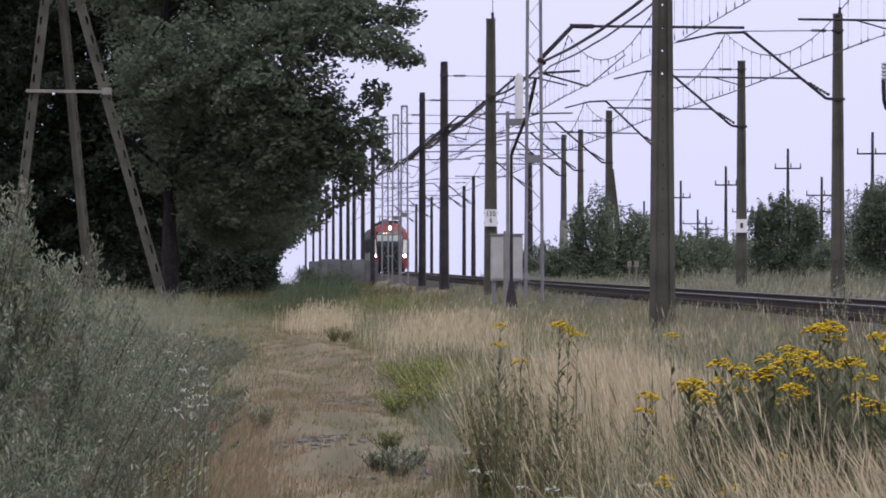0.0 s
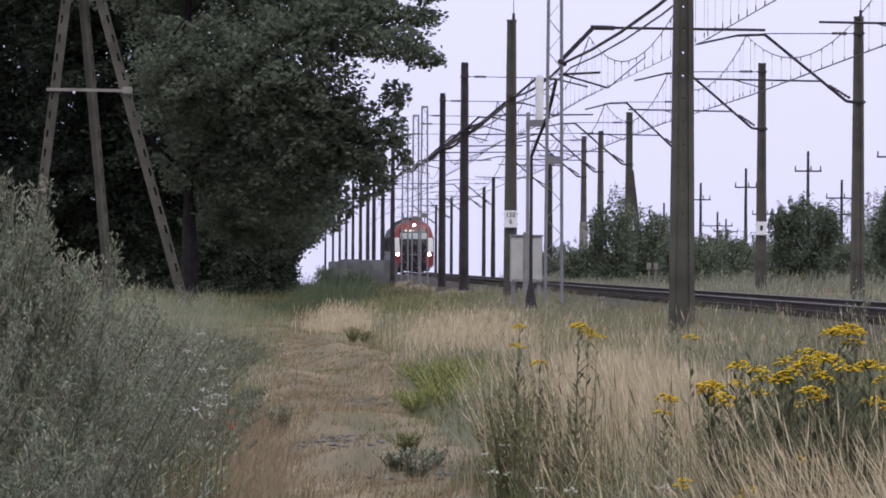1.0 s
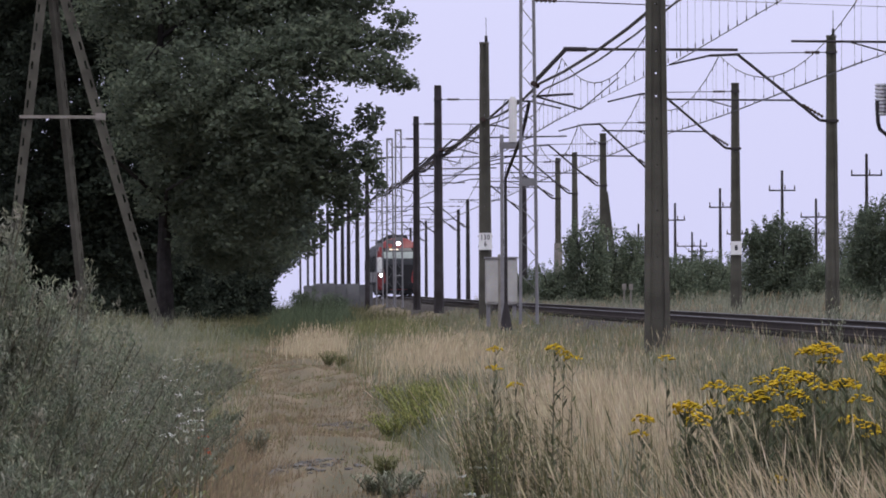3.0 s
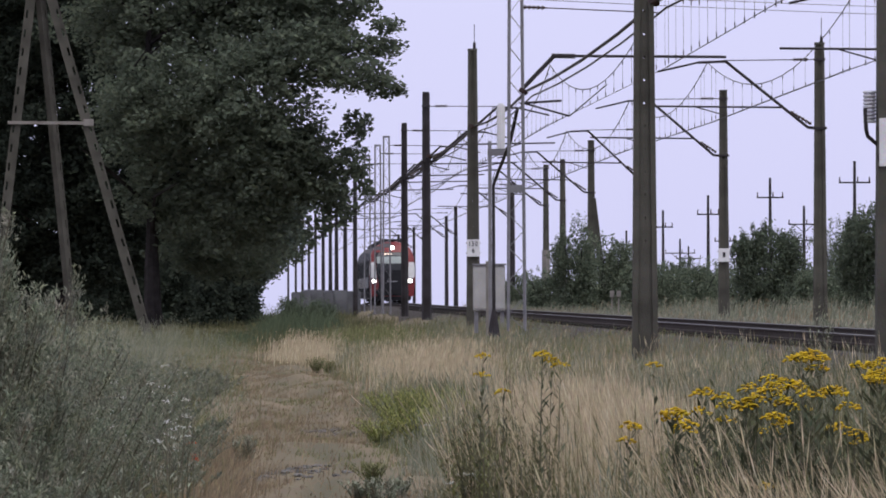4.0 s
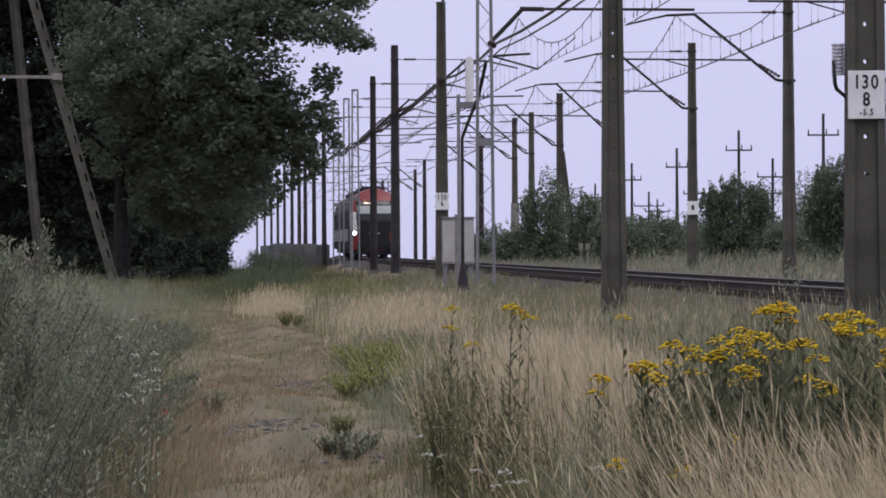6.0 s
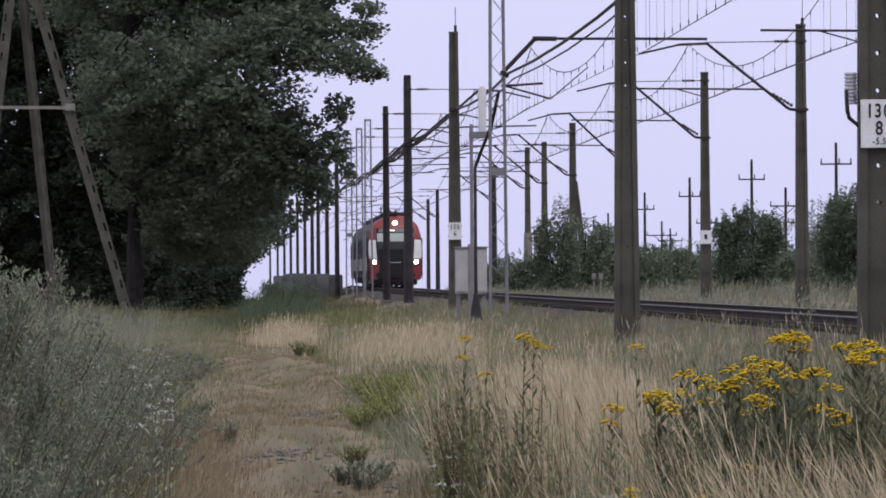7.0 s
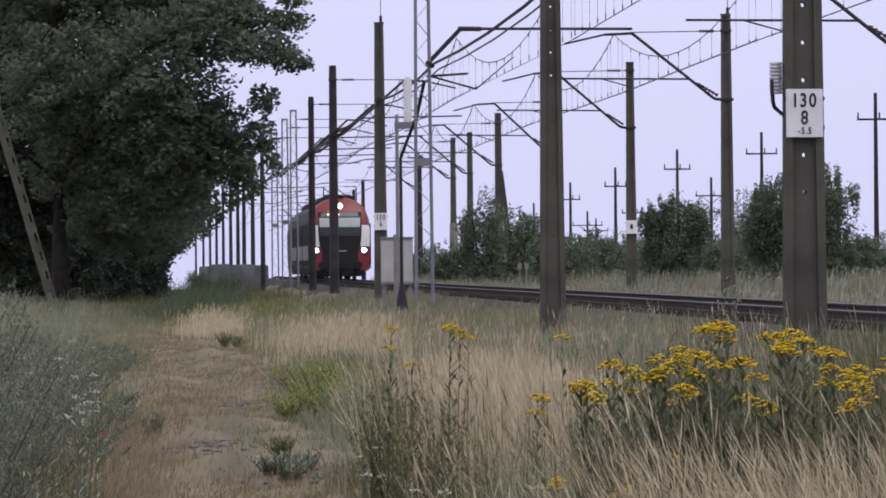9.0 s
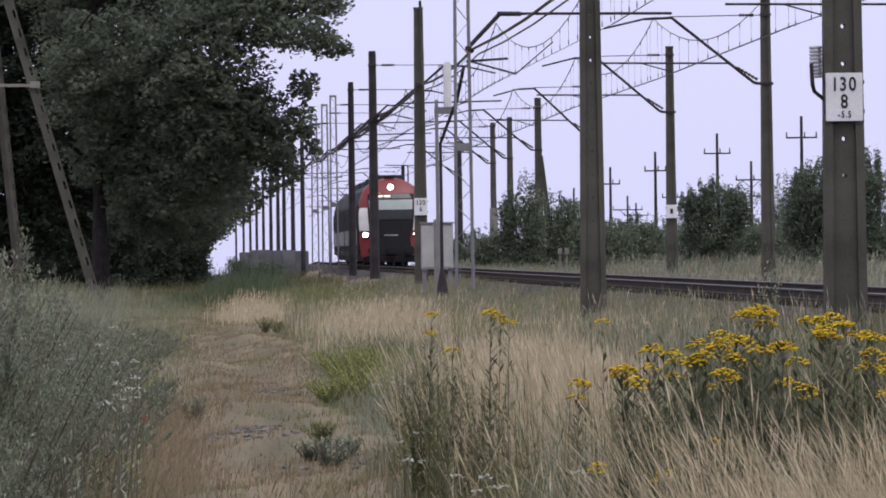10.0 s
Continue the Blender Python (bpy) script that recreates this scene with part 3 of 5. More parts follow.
def marker():
    m = thing("track_marker", (680 * 165 / 8300, 165, 0.6), "small pale board on two short posts by the tracks", "marker")
    for x in (-0.12, 0.12):
        bm = bmesh.new()
        box(bm, x - 0.025, x + 0.025, -0.03, 0.03, -0.1, 1.0, 0.005)
        part("post", bm, PALE_CONCRETE, m)
    for x in (-0.12, 0.12):
        bm = bmesh.new()
        box(bm, x - 0.08, x + 0.08, -0.06, -0.032, 0.85, 1.08, 0.01)
        part("board", bm, PALE_CONCRETE, m)


marker()


# ---- concrete power line support with three legs ----
def ladder_beam(bm, a, b, w, t):
    """A reinforced concrete beam with a ladder of slots in it."""
    a, b = Vector(a), Vector(b)
    d = b - a
    q = d.to_track_quat("Z", "X").to_matrix().to_4x4()
    m = Matrix.Translation(a) @ q
    n = d.length
    for x0, x1 in ((-w / 2, w * 0.1), (w / 2 - 0.06, w / 2)):
        bmesh.ops.create_cube(bm, size=1, matrix=m @ Matrix.Translation(((x0 + x1) / 2, 0, n / 2)) @ Matrix.Diagonal((x1 - x0, t, n, 1)))
    k = int(n / 0.62)
    for i in range(k + 1):
        bmesh.ops.create_cube(bm, size=1, matrix=m @ Matrix.Translation((w * 0.22, 0, 0.1 + i * (n - 0.2) / k)) @ Matrix.Diagonal((w * 0.4, t * 0.9, 0.36, 1)))


def power_support():
    d = 150.0
    g = d / 8300.0
    s = thing("power_line_support", (0, d, 0.2), "three-legged support of slotted concrete beams for a power line", "pylon")
    apex = (-338 * g, 0, EYE - 0.2 + 552 * g)
    for foot, w in (((-141 * g, 0, -0.4), 0.32), ((-428 * g, 0, -0.4), 0.31), ((-278 * g, 1.5, -0.4), 0.27)):
        bm = bmesh.new()
        ladder_beam(bm, foot, (apex[0] + (0.25 if foot[0] > -4 else -0.2 if foot[0] < -6 else 0), foot[1] * 0.1, apex[2]), w, 0.2)
        part("leg", bm, CONCRETE, s)
    z = EYE - 0.2 + 303 * g
    bm = bmesh.new()
    beam(bm, (-394 * g, -0.16, z + 0.03), (-244 * g, -0.16, z), 0.1, 0.1)
    box(bm, -260 * g, -242 * g, -0.2, 0.14, z - 0.09, z + 0.13)
    part("cross_bar", bm, PALE_CONCRETE, s)
    bm = bmesh.new()
    box(bm, apex[0] - 0.2, apex[0] + 0.2, -0.25, 0.25, apex[2] - 0.25, apex[2] + 0.35, 0.03)
    part("head", bm, PALE_CONCRETE, s)
    bm = bmesh.new()
    rod(bm, (apex[0], 0, apex[2] + 0.3), (apex[0], 0, apex[2] + 2.2), 0.15, 0.12, 8)
    part("mast_top", bm, CONCRETE, s)
    for sx in (-1, 1):
        for k in (0.0, 0.18):
            bm = bmesh.new()
            beam(bm, (apex[0] + sx * 0.2, 0, apex[2] - k), (apex[0] + sx * 1.7, 0, apex[2] + 1.05 - k), 0.07, 0.07)
            part("bracket_arm", bm, ZINC, s)


power_support()


# ---- distant wooden power poles ----
def power_pole(x, y, top, arm, double=False):
    p = thing("power_pole", (x, y, 0.5), "distant dark power pole with crossarm", "power pole", "distant power poles")
    h = top - 0.5
    bm = bmesh.new()
    rod(bm, (0, 0, 0), (0, 0, h), 0.2, 0.12, 6)
    part("shaft", bm, DARK_STEEL, p)
    for z, w in ((h - 1.7, arm), (h - 3.2, arm * 0.7))[:2 if double else 1]:
        bm = bmesh.new()
        beam(bm, (-w / 2, 0, z), (w / 2, 0, z), 0.13, 0.13)
        beam(bm, (-w * 0.3, 0, z), (0, 0, z - 0.8), 0.06, 0.06) if double else None
        beam(bm, (w * 0.3, 0, z), (0, 0, z - 0.8), 0.06, 0.06) if double else None
        part("crossarm", bm, DARK_STEEL, p)
        for q in (-w / 2 + 0.08, 0.25, w / 2 - 0.08):
            bm = bmesh.new()
            rod(bm, (q, 0, z + 0.05), (q, 0, z + 0.45), 0.07, 0.05, 6)
            part("insulator", bm, INSULATOR, p)


for wx, wy, d, arm, dbl in ((955, -203, 400, 2.3, 0), (1105, -232, 370, 2.5, 0), (845, -172, 420, 2.0, 0), (765, -146, 470, 2.0, 0), (1015, -153, 430, 2.9, 1),
                            (795, -95, 560, 3.6, 1), (880, -118, 520, 3.0, 1), (1240, -150, 400, 2.6, 1), (1308, -300, 300, 2.4, 0), (700, -110, 560, 2.0, 0), (810, -82, 640, 3.4, 1)):
    power_pole(wx * d / 8300, d, EYE - wy * d / 8300, arm, bool(dbl))


# ---- the train ----
def section(k=1.0, low=0.5, crown=4.4):
    """Half-round body outline, x and z."""
    pts = [(-1.4, low), (-1.48, 1.0), (-1.5, 2.2), (-1.44, 3.2), (-1.27, 3.75), (-0.95, 4.1), (-0.5, 4.32), (0, crown)]
    pts += [(-x, z) for x, z in reversed(pts[:-1])]
    return [(x * k, z) for x, z in pts]


def loft(bm, stations):
    rings = []
    for y, pts in stations:
        rings.append([bm.verts.new((x, y, z)) for x, z in pts])
    n = len(rings[0])
    for a, b in zip(rings[:-1], rings[1:]):
        for i in range(n):
            bm.faces.new((a[i], a[(i + 1) % n], b[(i + 1) % n], b[i]))
    bm.faces.new(rings[0])
    bm.faces.new(rings[-1])


def slope_y(z):
    """How far the nose leans back at the height z."""
    return -0.5 + 0.06 * z + 0.9 * max(0.0, (z - 2.2) / 2.2) ** 2


def face_y(x, z):
    return slope_y(z) + 0.32 * abs(x / 1.5) ** 3


def face_panel(name, outline, material, parent, proud=0.02, thick=0.05, label=""):
    """A panel that follows the curved nose: rows of (left, right, z)."""
    bm = bmesh.new()
    cols = 8
    layers = []
    for back in (0.0, thick):
        layers.append([[bm.verts.new((a + (b - a) * i / cols, face_y(a + (b - a) * i / cols, z) - proud - 0.03 + back, z)) for i in range(cols + 1)] for a, b, z in outline])
    front, rear = layers
    for g in layers:
        for r0, r1 in zip(g[:-1], g[1:]):
            for i in range(cols):
                bm.faces.new((r0[i], r0[i + 1], r1[i + 1], r1[i]))
    ring = lambda g: g[0] + [r[-1] for r in g[1:-1]] + g[-1][::-1] + [r[0] for r in g[-2:0:-1]]
    f, b = ring(front), ring(rear)
    for i in range(len(f)):
        k = (i + 1) % len(f)
        bm.faces.new((f[i], f[k], b[k], b[i]))
    return part(name, bm, material, parent, label)


def strip(z0, z1, h0, h1=None, steps=4):
    """Rows of a panel that is symmetric about the middle."""
    h1 = h0 if h1 is None else h1
    return [(-(h0 + (h1 - h0) * i / steps), h0 + (h1 - h0) * i / steps, z0 + (z1 - z0) * i / steps) for i in range(steps + 1)]


def nose(bm):
    """The rounded front: a grid bulging forward."""
    outline = section(0.98)
    cols = 20
    zs = [0.45, 0.7, 1.0, 1.3, 1.6, 1.95, 2.15, 2.4, 2.6, 2.8, 3.0, 3.2, 3.4, 3.6, 3.8, 4.0, 4.2, 4.36]

    def half(z):
        side = [(-x, q) for x, q in outline[:8]]
        for (x0, q0), (x1, q1) in zip(side[:-1], side[1:]):
            if q0 <= z <= q1:
                return x0 + (x1 - x0) * (z - q0) / (q1 - q0)
        return 1.38
    grid = []
    for z in zs:
        h = half(z)
        grid.append([bm.verts.new((h * (2 * i / cols - 1), slope_y(z) + 0.32 * abs(h * (2 * i / cols - 1) / 1.5) ** 3, z)) for i in range(cols + 1)])
    for a, b in zip(grid[:-1], grid[1:]):
        for i in range(cols):
            bm.faces.new((a[i], a[i + 1], b[i + 1], b[i]))
    # skirt of the nose back to the body
    edge = [r[0] for r in grid] + grid[-1][1:] + [r[-1] for r in reversed(grid[:-1])]
    back = [bm.verts.new((v.co.x * 1.015, 1.1, min(4.4, v.co.z + 0.03))) for v in edge]
    for i in range(len(edge) - 1):
        bm.faces.new((edge[i], edge[i + 1], back[i + 1], back[i]))


def train():
    t = thing("train", (TRACK_1, 300, RAIL), "red and white diesel railcar with lit headlamps on the near track", "train")
    bm = bmesh.new()
    nose(bm)
    n = part("nose", bm, TRAIN_RED, t, "rounded red cab front")
    for p in n.data.polygons:
        p.use_smooth = True
    # the face
    face_panel("windscreen_surround", strip(2.15, 3.6, 1.02, 1.06), TRAIN_DARK, n, 0.02)
    face_panel("windscreen", strip(2.3, 3.32, 0.98, 1.02), TRAIN_GLASS, n, 0.045, label="dark cab windscreen")
    face_panel("sun_blind", strip(2.8, 3.3, 0.98, 1.0), BLIND, n, 0.06, 0.02, "pale blind across the windscreen top")
    face_panel("destination_display", strip(3.36, 3.58, 0.95, 0.85), DISPLAY_GREY, n, 0.05)
    for x0, x1 in ((-0.62, -0.36), (-0.3, -0.02)):
        face_panel("display_text_bar", [(x0, x1, 3.43), (x0, x1, 3.47), (x0, x1, 3.52)], AMBER_GLOW, n, 0.06, 0.02, "lit amber bar of lettering")
    face_panel("lower_window", strip(2.32, 2.78, 0.94, 0.97), TRAIN_GREY, n, 0.055, 0.02)
    face_panel("front_panel", strip(1.35, 2.15, 0.88, 1.02), TRAIN_DARK, n, 0.02)
    face_panel("lettering_bar", strip(1.49, 1.55, 0.32), PANEL_GREY, n, 0.035, 0.03, "pale bar of lettering")
    face_panel("coupler_recess", strip(0.5, 1.35, 0.95, 0.86), TRAIN_DARK, n, 0.03)
    for s in (-1, 1):
        face_panel("side_pillar", [(min(s * a, s * b), max(s * a, s * b), z) for a, b, z in ((1.0, 1.44, 1.75), (1.03, 1.47, 2.1), (1.06, 1.47, 2.5), (1.07, 1.46, 2.75), (1.07, 1.40, 2.9))], TRAIN_WHITE, n, 0.02, label="white cab corner")
        bm = bmesh.new()
        box(bm, s * 1.5 - 0.014, s * 1.5 + 0.014, 0.0, 1.2, 0.55, 2.95, 0.01)
        part("cab_side_panel", bm, TRAIN_GREY, n, "grey cab side")
        bm = bmesh.new()
        y = slope_y(1.55) + 0.32 * (1.15 / 1.5) ** 3
        rod(bm, (s * 1.17, y - 0.06, 1.55), (s * 1.17, y + 0.1, 1.55), 0.2, 0.2, 14)
        h = part("headlamp_housing", bm, TRAIN_DARK, n)
        bm = bmesh.new()
        rod(bm, (s * 1.17, y - 0.1, 1.55), (s * 1.17, y - 0.05, 1.55), 0.135, 0.135, 14)
        part("headlamp", bm, LAMP, h, "lit white headlamp")
        bm = bmesh.new()
        rod(bm, (s * 0.85, -0.75, 0.75), (s * 0.85, -0.2, 0.75), 0.09, 0.09, 10)
        rod(bm, (s * 0.85, -0.8, 0.75), (s * 0.85, -0.74, 0.75), 0.22, 0.24, 12)
        part("buffer", bm, TRAIN_DARK, n)
    bm = bmesh.new()
    rod(bm, (0, slope_y(3.93) - 0.08, 3.93), (0, slope_y(3.93) + 0.2, 3.93), 0.18, 0.18, 14)
    h = part("headlamp_housing", bm, TRAIN_DARK, n)
    bm = bmesh.new()
    rod(bm, (0, slope_y(3.93) - 0.11, 3.93), (0, slope_y(3.93) - 0.07, 3.93), 0.14, 0.14, 14)
    part("headlamp", bm, LAMP, h, "lit white headlamp")
    bm = bmesh.new()
    box(bm, -0.2, 0.2, -0.85, -0.2, 0.55, 0.85, 0.04)
    part("coupler", bm, TRAIN_DARK, n)
    bm = bmesh.new()
    box(bm, -1.2, 1.2, -0.5, 0.3, 0.15, 0.5, 0.05)
    part("rail_guard", bm, TRAIN_DARK, n)
    bm = bmesh.new()
    box(bm, -0.62, -0.48, slope_y(3.6) - 0.06, slope_y(3.6), 3.6, 3.68)
    part("marker_light", bm, AMBER, n)
    # four cars
    for k, (y0, y1) in enumerate(((1.1, 23.0), (23.9, 45.8), (46.7, 68.6), (69.5, 91.4))):
        bm = bmesh.new()
        loft(bm, [(y0, section(1.0)), (y1, section(1.0))])
        b = part("body", bm, TRAIN_GREY, t, "grey car body")
        for p in b.data.polygons:
            p.use_smooth = False
        for s in (-1, 1):
            bm = bmesh.new()
            box(bm, s * 1.5 - 0.012, s * 1.5 + 0.012, y0 + 1.5, y1 - 0.5, 1.95, 2.9)
            w = part("window_band", bm, TRAIN_WINDOW, b)
            for j in range(11):
                bm = bmesh.new()
                yy = y0 + 2.9 + j * 1.8
                box(bm, s * 1.5 - 0.02, s * 1.5 + 0.02, yy - 0.12, yy + 0.12, 1.95, 2.9)
                part("window_post", bm, TRAIN_GREY, w)
            for yy in (y0 + 0.3, y0 + 7.5, y0 + 15.5):
                bm = bmesh.new()
                box(bm, s * 1.5 - 0.03, s * 1.5 + 0.03, yy, yy + 1.2, 0.75, 3.0, 0.01)
                d = part("door", bm, TRAIN_GREY, b, "grey car door")
                bm = bmesh.new()
                box(bm, s * 1.5 - 0.04, s * 1.5 + 0.04, yy + 0.2, yy + 1.0, 1.8, 2.8)
                part("door_window", bm, TRAIN_WINDOW, d)
            bm = bmesh.new()
            box(bm, s * 1.46 - 0.02, s * 1.46 + 0.02, y0 + 1.0, y1, 0.55, 1.0)
            part("skirt", bm, TRAIN_DARK, b)
            bm = bmesh.new()
            box(bm, s * 1.5 - 0.016, s * 1.5 + 0.016, y0 + 1.6, y1 - 0.4, 1.05, 1.85, 0.01)
            part("side_panel", bm, PANEL_GREY, b, "pale grey panel below the windows")
        for yy, hh, ln in ((y0 + 3, 0.3, 3.0), (y0 + 9, 0.24, 4.0), (y0 + 15, 0.28, 3.0)):
            bm = bmesh.new()
            box(bm, -0.7, 0.7, yy, yy + ln, 4.2, 4.27 + hh, 0.06)
            part("roof_unit", bm, TRAIN_GREY, b)
        bm = bmesh.new()
        box(bm, -1.25, 1.25, y0 + 0.4, y1 - 0.4, 0.22, 0.62, 0.04)
        part("underframe", bm, TRAIN_DARK, b)
        for yy in (y0 + 3.5, y1 - 4.5):
            bm = bmesh.new()
            box(bm, -1.1, 1.1, yy - 1.5, yy + 1.5, 0.4, 0.8, 0.05)
            g = part("bogie", bm, TRAIN_DARK, t)
            for dy in (-1.2, 1.2):
                for s in (-1, 1):
                    bm = bmesh.new()
                    rod(bm, (s * 0.69, yy + dy, 0.43), (s * 0.82, yy + dy, 0.43), 0.43, 0.43, 18)
                    part("wheel", bm, TRAIN_DARK, g)
    for yy in (22.9, 45.7, 68.5):
        bm = bmesh.new()
        box(bm, -1.2, 1.2, yy, yy + 1.1, 0.8, 3.8)
        part("gangway", bm, TRAIN_DARK, t)
    for x, y in ((-0.75, 1.6), (0.85, 1.9)):
        bm = bmesh.new()
        rod(bm, (x, y, 4.0), (x, y, 4.95), 0.04, 0.03, 6)
        part("aerial", bm, TRAIN_DARK, t)
    bm = bmesh.new()
    box(bm, -0.3, 0.2, 0.6, 1.2, 4.36, 4.48, 0.04)
    part("horn_box", bm, TRAIN_DARK, t)
    return t


railcar = train()
railcar.scale = (1, 1, 0.91)

# low grey wall beside the line in the distance
wall = thing("wall_west", (0, 0, 0), "low grey concrete platform end beside the far track", "wall", kind="structure")
for k, (x0, x1, top) in enumerate(((4.1, 4.75, 1.72), (4.78, 5.55, 1.85), (5.58, 6.2, 1.7), (6.23, 7.1, 1.82), (7.13, 7.95, 1.76))):
    bm = bmesh.new()
    box(bm, x0, x1, 560 + k * 4, 640, -0.6, top, 0.05)
    part("concrete_block", bm, GREY_CONCRETE, wall)


# ---- trees ----
def leaf_cloud(name, lobes, n, size, material, seed, parent=None, label="", flat=0.5, shell=0.55):
    """Many small leaf sprays round a set of lobes (x, y, z, rx, ry, rz)."""
    rng = np.random.default_rng(seed)
    lobes = np.array(lobes, float)
    vol = (lobes[:, 3] * lobes[:, 4] * lobes[:, 5]) ** 0.75
    pick = rng.choice(len(lobes), n, p=vol / vol.sum())
    d = rng.normal(size=(n, 3))
    d /= np.linalg.norm(d, axis=1)[:, None]
    # lumps: boughs stand out of each lobe
    lump = 0.76 + 0.24 * np.sin(d[:, 0] * 7 + pick * 1.7) * np.sin(d[:, 2] * 8 + pick * 2.3) + 0.16 * np.sin(d[:, 1] * 17 + d[:, 2] * 13 + pick)
    r = (shell + (1 - shell) * rng.random(n) ** 0.6) * lump
    c = lobes[pick, :3] + d * lobes[pick, 3:] * r[:, None]
    c += rng.normal(size=(n, 3)) * size * 0.5
    a = rng.normal(size=(n, 3))
    a[:, 2] *= flat
    a /= np.linalg.norm(a, axis=1)[:, None]
    b = np.cross(a, rng.normal(size=(n, 3)))
    b /= np.linalg.norm(b, axis=1)[:, None]
    s = size * rng.uniform(0.55, 1.25, n)[:, None]
    a, b = a * s, b * s * 0.6
    nrm = np.cross(a, b)
    nrm /= np.linalg.norm(nrm, axis=1)[:, None]
    v = np.stack([c - a, c + b * 0.9 - a * 0.1 + nrm * s * 0.15, c + a, c - b * 0.9 + a * 0.15], 1).reshape(-1, 3)
    ob = fast_mesh(name, v, np.arange(n * 4).reshape(n, 4), material)
    if parent:
        ob.parent = parent
    return tagged(ob, label)


def fast_mesh(name, v, f, material):
    me = bpy.data.meshes.new(name)
    k = f.shape[1]
    me.vertices.add(len(v))
    me.vertices.foreach_set("co", np.asarray(v, np.float32).ravel())
    me.loops.add(f.size)
    me.loops.foreach_set("vertex_index", f.astype(np.int32).ravel())
    me.polygons.add(len(f))
    me.polygons.foreach_set("loop_start", np.arange(0, f.size, k, dtype=np.int32))
    me.materials.append(material)
    me.update(calc_edges=True)
    return new(name, me)


def limbs(bm, foot, top, r, rng, n=9, reach=5.0):
    foot, top = Vector(foot), Vector(top)
    pts = [foot.lerp(top, i / 5) + Vector((rng.uniform(-0.2, 0.2), rng.uniform(-0.2, 0.2), 0)) * (i > 0) for i in range(6)]
    for i in range(5):
        rod(bm, pts[i], pts[i + 1], r * (1.25 if i == 0 else 1 - i * 0.16), r * (1 - (i + 1) * 0.16), 8)
    for i in range(n):
        k = 1 + rng.random() * 3.6
        a = pts[int(k)].lerp(pts[int(k) + 1], k - int(k))
        ang = rng.random() * 6.28
        ln = reach * (0.5 + 0.6 * rng.random())
        b = a + Vector((math.cos(ang) * ln * 0.6, math.sin(ang) * ln * 0.6, ln * 0.35))
        c = b + Vector((math.cos(ang + 0.4) * ln * 0.5, math.sin(ang + 0.4) * ln * 0.5, ln * 0.12))
        rod(bm, a, b, r * 0.35, r * 0.2, 6)
        rod(bm, b, c, r * 0.2, r * 0.06, 5)


def tree(foot, height, lobes, n, size, seed, trunk=0.3, material=None, label="", reach=5.0, shell=0.55):
    rng = random.Random(seed)
    t = thing("tree", foot, label or "tall dark green leafy tree beside the path", "tree", "trees beside the path")
    bm = bmesh.new()
    limbs(bm, (0, 0, -0.3), (0, 0, height * 0.8), trunk, rng, 10, reach)
    part("trunk", bm, BARK, t)
    leaf_cloud("crown", lobes, n, size, material or LEAF, seed, t, shell=shell)
    return t


def px(wx, wy, d):
    """A place d metres off, from slopes in the view."""
    return wx * d / 8300.0, EYE - wy * d / 8300.0


def lobes_from(rows, d0, foot):
    out = []
    for wx, wy, rx, rz, dd in rows:
        d = d0 + dd
        x, z = px(wx, wy, d)
        out.append((x - foot[0], d - foot[1], z - foot[2], rx, rx, rz))
    return out


foot = (px(-138, 0, 188)[0], 188, 0.3)
tree(foot, 20, lobes_from([(-120, -330, 3.6, 3.2, -2), (20, -350, 3.4, 3.0, -4), (120, -430, 2.6, 1.6, -4), (215, -395, 2.0, 0.9, -5), (60, -240, 3.2, 2.4, -3), (130, -250, 1.9, 1.8, -3), (20, -150, 3.0, 2.2, -2),
                           (150, -200, 1.4, 1.3, -2), (185, -165, 0.8, 0.9, -2), (-90, -180, 3.0, 2.2, 0), (40, -480, 4.0, 3.0, 0), (160, -530, 3.0, 2.2, -2), (-40, -80, 2.6, 1.6, 3), (15, -70, 2.2, 1.4, 6), (-130, -520, 4.5, 4, 2), (10, -620, 6, 4, 2), (270, -368, 1.0, 0.5, -4), (300, -362, 0.45, 0.3, -4), (190, -450, 1.5, 0.9, -4), (265, -440, 1.2, 0.55, -4), (280, -480, 0.8, 0.4, -4), (225, -300, 0.8, 0.8, -4), (215, -235, 0.9, 0.9, -4), (238, -190, 0.45, 0.6, -4), (205, -140, 0.4, 0.6, -4), (190, -185, 0.7, 0.6, -4), (165, -125, 0.5, 0.5, -4), (140, -95, 0.45, 0.4, -4), (118, -70, 0.45, 0.35, -4), (228, -215, 0.5, 0.4, -4), (245, -170, 0.25, 0.3, -4), (222, -150, 0.25, 0.35, -4)], 188, foot),
     120000, 0.13, 3, 0.32, label="tall oak with dark spreading crown over the path")
